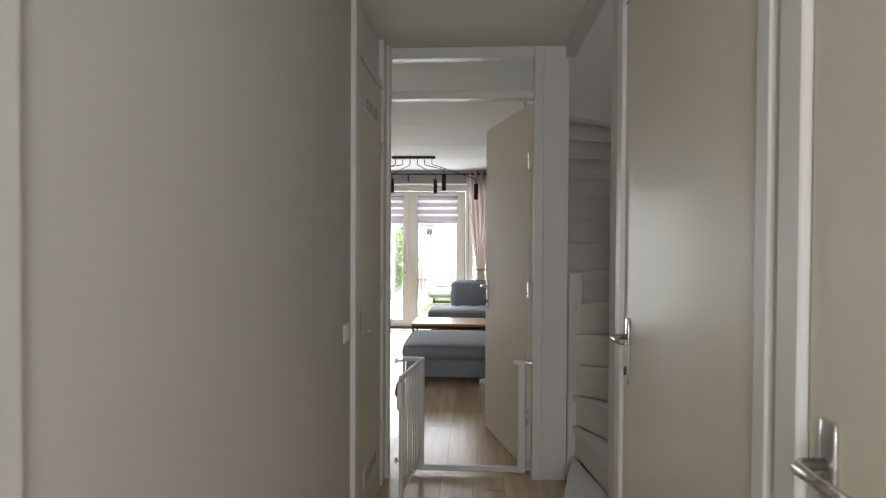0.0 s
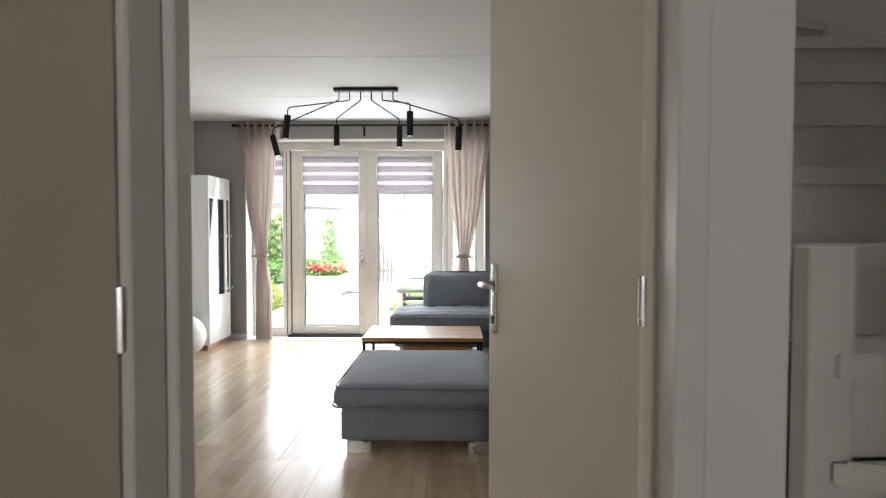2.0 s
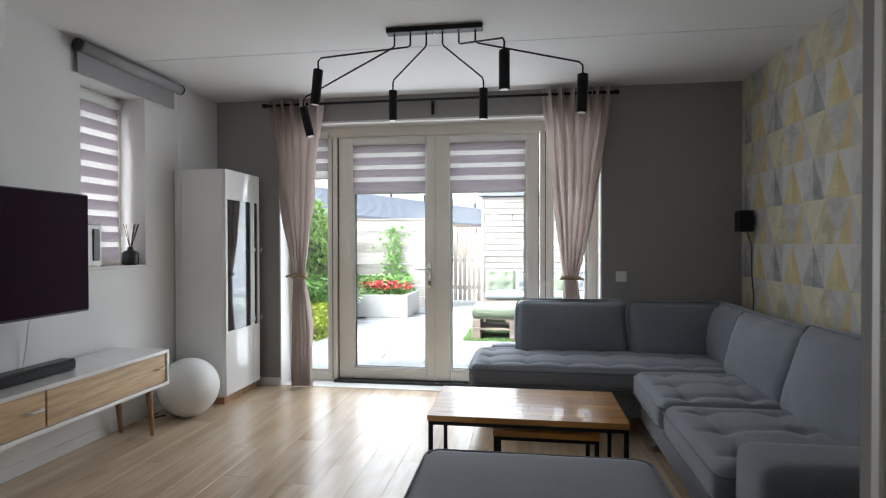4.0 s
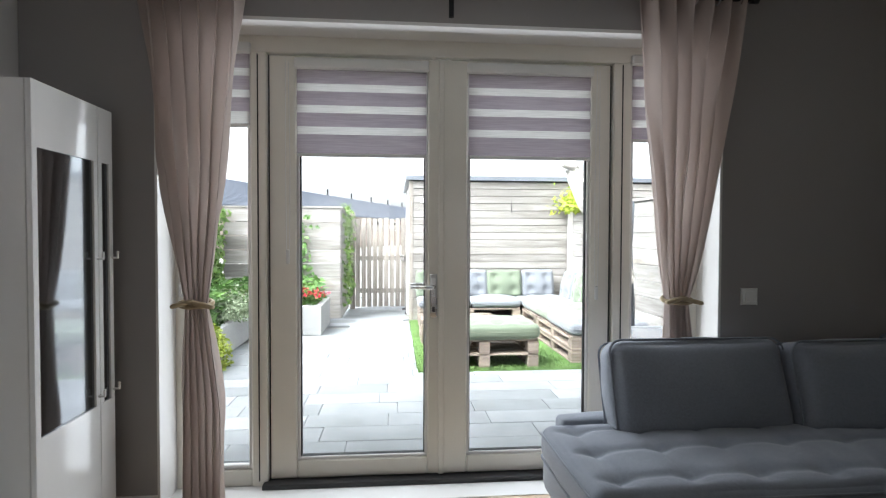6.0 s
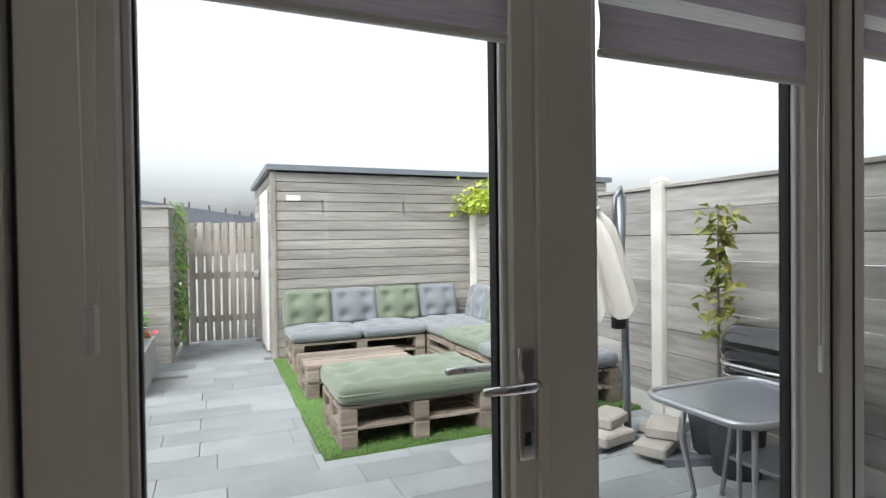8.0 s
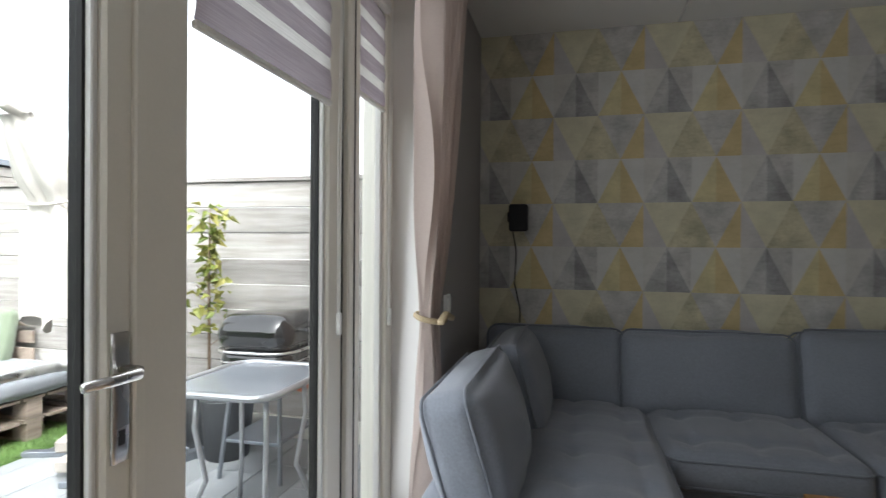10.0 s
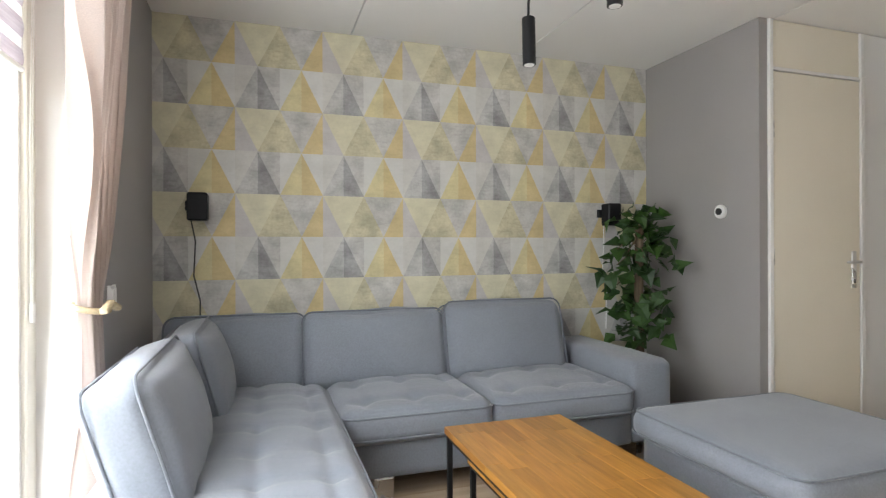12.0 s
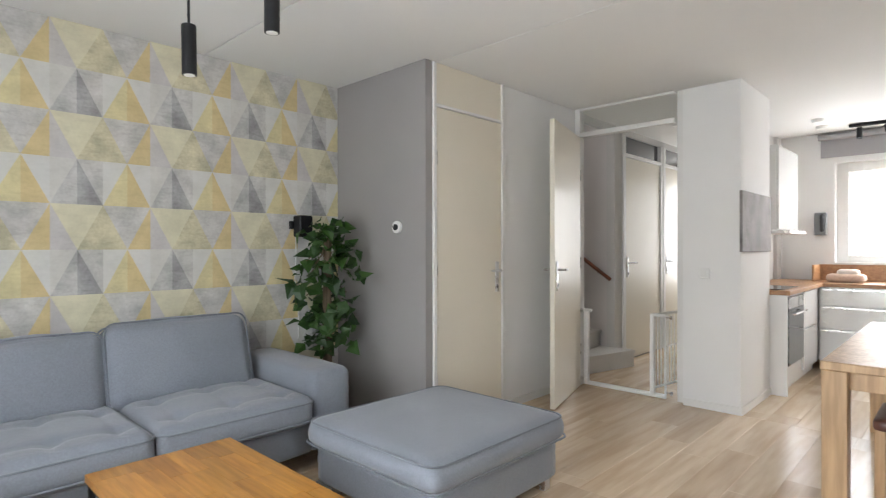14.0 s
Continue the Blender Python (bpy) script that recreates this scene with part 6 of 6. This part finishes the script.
for k in range(3):
    part("slat", box((1.425, 11.9, zc + 0.12 + 0.13 * k), (1.445, 14.3, zc + 0.21 + 0.13 * k), 0.002), M_PALLET, pb)


def parasol():
    t = thing("parasol", (0.95, 10.72, G), "closed off-white cantilever parasol tied round its mast", "parasol")
    bx, by = 0.93, 10.70
    part("mast", tube([(bx, by, G), (bx - 0.02, by, 0.7), (bx - 0.05, by, 1.25), (bx - 0.07, by, 1.62)], 0.026, n=12), M_ALU, t, "grey mast", True)
    part("arm", tube([(bx - 0.06, by, 1.0), (bx - 0.03, by, 1.35), (bx - 0.02, by, 1.62), (bx - 0.05, by, 1.69), (bx - 0.10, by, 1.62), (bx - 0.12, by, 1.3)], 0.016, n=10), M_ALU, t, "bent grey handle", True)
    part("crank", boxes([((bx - 0.12, by - 0.03, 0.72), (bx - 0.03, by + 0.03, 0.84))], 0.01), M_DARKPL, t)
    # folded canopy hanging slantwise
    top, bot = Vector((bx - 0.61, by, 1.95)), Vector((bx - 0.25, by, 0.93))
    d = (bot - top).normalized()
    side = Vector((0, 1, 0))
    nrm = d.cross(side).normalized()
    bm = bmesh.new()
    rows, n, grid = 22, 60, []
    for j in range(rows + 1):
        u = j / rows
        bend = Vector((0.07 * math.sin(math.pi * u), 0, 0.03 * math.sin(math.pi * u)))
        c = top + (bot - top) * u + bend
        w = 0.085 + 0.15 * u ** 0.8 - 0.05 * math.exp(-((u - 0.45) / 0.08) ** 2)
        if u < 0.06:
            w = 0.08
        row = []
        for i in range(n):
            a = 2 * math.pi * i / n
            f = 1 + (0.10 + 0.22 * u) * math.sin(8 * a + 2 * u) + 0.07 * math.sin(3 * a + 5 * u)
            end = -0.09 * (1 + math.sin(8 * a)) * max(0, u - 0.8) * 5 * 0.6
            row.append(bm.verts.new(c + (side * math.cos(a) + nrm * math.sin(a) * 0.75) * w * f - d * end))
        grid.append(row)
    for a, b in zip(grid, grid[1:]):
        for i in range(n):
            bm.faces.new((a[i], a[(i + 1) % n], b[(i + 1) % n], b[i]))
    bm.faces.new(grid[0])
    part("canopy", bm, M_CANVAS, t, "folded off-white canvas", True)
    c = top + (bot - top) * 0.45 + Vector((0.07, 0, 0.03))
    part("strap", tube([c + (side * math.cos(a) + nrm * math.sin(a) * 0.8) * 0.135 for a in (2 * math.pi * k / 20 for k in range(20))], 0.009, closed=True, n=6), M_CANVAS, t)
    part("top_flap", pillow(top + Vector((0.0, 0, 0.03)), (0.2, 0.17, 0.05), 0.02, (0, 0, 0.01), 8, Euler((0.7, 0.4, 0)).to_matrix(), (), 0.02), M_CANVAS, t, "", True)
    for a in (20, 110):
        part("base_bar", turned(box((bx - 0.5, by - 0.03, G), (bx + 0.5, by + 0.03, G + 0.035), 0.004), (bx, by, G), a), M_ALU, t)


parasol()
for x, y, z, rz in ((0.70, 10.62, G + 0.036, 12), (0.78, 10.73, G + 0.112, 24), (0.86, 10.36, G + 0.036, 28), (0.98, 10.42, G + 0.112, 40), (1.16, 10.60, G + 0.036, 10)):
    t = thing("ballast_stone", (x, y, z), "rough beige block weighing down the parasol base", "stone", "ballast stones")
    part("block", turned(box((x - 0.15, y - 0.1, z), (x + 0.15, y + 0.1, z + 0.075), 0.012), (x, y, z), rz), M_STONE, t)


def potted_tree():
    t = thing("potted_tree", (1.22, 10.2, G), "young leafy fruit tree in a dark round pot", "tree")
    x, y = 1.22, 10.2
    part("pot", lathe([(0.15, 0), (0.20, 0.36), (0.215, 0.40), (0.195, 0.40), (0.185, 0.34)], (x, y, G), 26), M_POT, t, "", True)
    part("soil", lathe([(0.186, 0.33), (0.0, 0.345)], (x, y, G), 18), M_EARTH, t)
    part("trunk", tube([(x, y, 0.28), (x + 0.01, y + 0.01, 0.7), (x - 0.01, y, 1.1), (x, y, 1.52)], [0.012, 0.010, 0.008, 0.003], n=8), M_BARK, t)
    rnd = random.Random(41)
    pts = []
    for k in range(150):
        z = 0.72 + 0.82 * rnd.random()
        a, r = rnd.uniform(0, 6.28), rnd.uniform(0.02, 0.14) * (0.7 + 0.5 * math.sin(z * 9))
        pts.append((x + r * math.cos(a), y + r * math.sin(a), z))
    part("crown", leaves(pts, 0.085, None, rnd, 0.5, 0.55), M_TREELEAF, t, "sparse yellowing leaves")
    for k in range(10):
        z, a = rnd.uniform(0.45, 1.4), rnd.uniform(0, 6.28)
        part("twig", tube([(x, y, z), (x + 0.1 * math.cos(a), y + 0.1 * math.sin(a), z + 0.07)], 0.003, n=5), M_BARK, t)


potted_tree()


def side_table():
    t = thing("side_table", (0.39, 9.35, G), "small grey glass-topped garden table with tubular legs", "table")
    c = (0.39, 9.35, 0.645)
    part("tabletop", pillow(c, (0.62, 0.50, 0.012), 0.006, (0, 0, 0), 6), M_TABGL, t, "frosted glass top")
    part("rim", seam(c, (0.66, 0.54, 0.02), 0.0, 0.10, 0.016), M_LIGHTALU, t, "", True)
    for sx in (-1, 1):
        for sy in (-1, 1):
            x, y = c[0] + sx * 0.17, c[1] + sy * 0.17
            part("leg", tube([(x, y, 0.635), (x + sx * 0.01, y + sy * 0.01, 0.45), (x - sx * 0.03, y - sy * 0.02, 0.2), (x + sx * 0.06, y + sy * 0.05, G)], 0.012, n=8), M_LIGHTALU, t, "", True)


side_table()


def barrel_grill():
    t = thing("barrel_grill", (1.02, 9.60, G), "black barrel barbecue with a rounded lid and a cart frame", "barbecue")
    x, y = 1.02, 9.62
    part("bowl", pillow((x, y, 0.60), (0.50, 0.44, 0.24), 0.10, (0, 0, 0), 12), M_ENAMEL, t, "", True)
    part("lid", pillow((x, y, 0.77), (0.53, 0.47, 0.22), 0.15, (0.0, 0.0, 0.02), 14), M_ENAMEL, t, "glossy black lid", True)
    part("ring", seam((x, y, 0.68), (0.54, 0.48, 0.02), 0.0, 0.14, 0.008), M_CHROME, t)
    part("ring", seam((x, y, 0.62), (0.52, 0.46, 0.02), 0.0, 0.13, 0.005), M_CHROME, t)
    part("handle", tube([(x - 0.12, y - 0.22, 0.80), (x - 0.12, y - 0.28, 0.80), (x + 0.12, y - 0.28, 0.80), (x + 0.12, y - 0.22, 0.80)], 0.011), M_DARKPL, t)
    for sx in (-1, 1):
        for sy in (-1, 1):
            part("leg", tube([(x + sx * 0.18, y + sy * 0.15, 0.52), (x + sx * 0.24, y + sy * 0.19, G)], 0.013), M_ALU, t)
    part("lower_shelf", box((x - 0.22, y - 0.17, 0.16), (x + 0.22, y + 0.17, 0.18), 0.003), M_ALU, t)
    part("ash_pan", pillow((x - 0.10, y - 0.25, 0.52), (0.10, 0.05, 0.14), 0.025, (0, 0, 0), 6), M_ORANGE, t, "orange pan", True)


barrel_grill()
gp = thing("plant_pot", (1.22, 9.45, G), "dark bucket beside the barbecue", "pot")
part("bucket", lathe([(0.13, 0), (0.16, 0.36), (0.165, 0.37), (0.15, 0.36)], (1.10, 9.98, G), 24), M_POT, gp, "", True)
pf = thing("fallen_profile", (1.0, 10.15, G), "length of grey metal profile lying on the paving", "metal bar")
part("bar", turned(box((0.78, 10.14, G), (1.12, 10.2, G + 0.05), 0.003), (0.95, 10.17, G), -20), M_ALU, pf)


def street_lamp(x, y, h):
    t = thing("street_lamp", (x, y, G), "pale street lamp with a wide bowl-shaped head", "street lamp", "street lamps")
    part("pole", tube([(x, y, G), (x, y, h - 0.3)], [0.09, 0.06], n=12), M_CONC, t)
    part("head", lathe([(0.08, -0.35), (0.12, -0.22), (0.45 if x < 0 else 0.26, 0.0), (0.62 if x < 0 else 0.34, 0.06), (0.55 if x < 0 else 0.3, 0.12), (0.0, 0.14)], (x, y, h), 28), M_CONC, t, "bowl-shaped lamp head", True)


street_lamp(-10.54, 32.0, 5.95)
street_lamp(8.98, 24.0, 4.15)


def terrace(x0, x1, y, eave, ridge, depth, n):
    """A row of houses beyond the garden: brick wall, windows, tiled roof with chimneys."""
    t = thing("terraced_houses", (0, 0, 0), "far row of brick houses under a blue-grey tiled roof", "house")
    part("wall", box((x0, y, G), (x1, y + depth, eave)), M_BRICK, t)
    for k in range(n):
        x = x0 + (x1 - x0) * (k + 0.5) / n
        w = part("window", box((x - 0.9, y - 0.03, eave - 1.7), (x + 0.9, y + 0.05, eave - 0.5)), M_TRIM, t)
        part("window_pane", box((x - 0.8, y - 0.04, eave - 1.6), (x + 0.8, y, eave - 0.6)), M_DARKGL, w)
    bm = bmesh.new()
    sec = [(y - 0.5, eave - 0.15), (y + depth / 2, ridge), (y + depth + 0.5, eave - 0.15), (y + depth + 0.5, eave - 0.3), (y + depth / 2, ridge - 0.2), (y - 0.5, eave - 0.3)]
    a = [bm.verts.new((x0 - 0.4, p, q)) for p, q in sec]
    b = [bm.verts.new((x1 + 0.4, p, q)) for p, q in sec]
    for j in range(6):
        bm.faces.new((a[j], a[(j + 1) % 6], b[(j + 1) % 6], b[j]))
    bm.faces.new(a[::-1]), bm.faces.new(b)
    r = part("roof", bm, M_ROOF, t)
    m = 22
    for k in range(m):
        f0 = k / m
        p = y - 0.5 + (depth / 2 + 0.5) * f0
        q = eave - 0.15 + (ridge - eave + 0.15) * f0
        part("tile_course", box((x0 - 0.4, p, q), (x1 + 0.4, p + 0.05, q + 0.05)), M_ROOF, r)
    for k in range(n):
        x = x0 + (x1 - x0) * (k + 0.9) / n
        part("chimney", tube([(x, y + depth / 2, ridge - 0.3), (x, y + depth / 2, ridge + 0.7)], 0.12, n=8), M_DARKPL, r)
    return t


far_row = terrace(-8, 75, -4.5, 3.6, 6.0, 9, 12)
far_row.location, far_row.rotation_euler = (-17.6, 46.9, G), (0, 0, radians(70.8))


# front facade across the street, seen through the kitchen window
fc = thing("house_opposite", (-2, -14, G), "brick house front across the street", "house")
part("wall", box((-14, -15, G), (10, -14, 6.5)), M_BRICK, fc)
for x in (-9, 5):
    w = part("window", box((x - 0.8, -14.0, 1.0), (x + 0.8, -13.95, 2.4)), M_TRIM, fc)
    part("window_pane", box((x - 0.7, -13.95, 1.1), (x + 0.7, -13.94, 2.3)), M_DARKGL, w)
# neighbour's wall stub beside the doors
slab("neighbour_wall", [((1.47, 8.79, G), (1.62, 8.92, 2.6)), ((-3.35, 8.785, G), (-2.6, 8.83, 2.7)), ((0.55, 8.785, G), (1.47, 8.83, 2.7))], M_BRICK, "brick outer wall of the house", "wall")
slab("roof_eave", [((-3.4, 8.78, 2.7), (1.7, 8.86, 2.9)), ((-3.35, -1.65, H + 0.2), (0.6, 8.86, 3.0))], M_TRIM, "white eaves board and upper floor edge", "trim")


# ---- pieces of floors and paving ----
def plank_floor(parent, x0, x1, y0, y1, width, seed, lengths=(1.28,)):
    rnd = random.Random(seed)
    cache = {}
    n = max(1, round((x1 - x0) / width))
    w = (x1 - x0) / n
    for i in range(n):
        y = y0 - rnd.uniform(0, 1.1)
        while y < y1:
            a, b = max(y, y0), min(y + lengths[0], y1)
            y += lengths[0]
            if b - a < 0.02:
                continue
            key = (round(w, 4), round(b - a, 3))
            if key not in cache:
                bm = box((0.0004, 0.0004, -0.012), (key[0] - 0.0004, key[1] - 0.0004, 0.0), 0.0008)
                cache[key] = mesh_of("plank", bm, M_OAK)
            ob = new("plank", cache[key])
            ob.location = (x0 + i * w, a, 0)
            ob.parent = parent


planks = thing("floor_boards", (0, 0, 0), "pale oak laminate floor boards", "floor", kind="structure")
plank_floor(planks, XW, XE, 5.03, YN, 0.19, 51)
plank_floor(planks, XW, 0.453, 3.05, 5.03, 0.19, 52)
plank_floor(planks, -0.52, 0.60, -1.5, 3.05, 0.19, 53)
plank_floor(planks, XW, -0.555, 0.0, 3.05, 0.19, 54)


def paving():
    t = thing("pavement", (0, 11, G), "long grey paving stones laid in running rows", "paving", kind="structure")
    rnd = random.Random(61)
    cache = {}
    y, row = 8.82, 0
    while y < 18:
        x = -4.2 - rnd.uniform(0, 0.75)
        while x < 1.5:
            ln = rnd.choice((0.6, 0.75, 0.9))
            a, b = max(x, -4.2), min(x + ln, 1.48)
            x += ln
            if b - a < 0.03:
                continue
            mid = (a + b) / 2
            if y > 11.15 and y < 14.4 and mid > -1.05:
                if a < -1.1:
                    b = -1.085
                else:
                    continue
            if mid < -3.3 and y > 11 or mid < -2.4 and y > 13.3 or (mid > -1.0 and y > 14.3):
                continue
            key = round(b - a, 3)
            if key not in cache:
                cache[key] = mesh_of("paving_stone", box((0.0018, 0.0018, -0.04), (key - 0.0018, 0.2732, 0.0), 0.003), M_TILE)
            ob = new("paving_stone", cache[key])
            ob.location = (a, y - 11, rnd.uniform(-0.002, 0.002))
            ob.parent = t
        y += 0.275
        row += 1


paving()
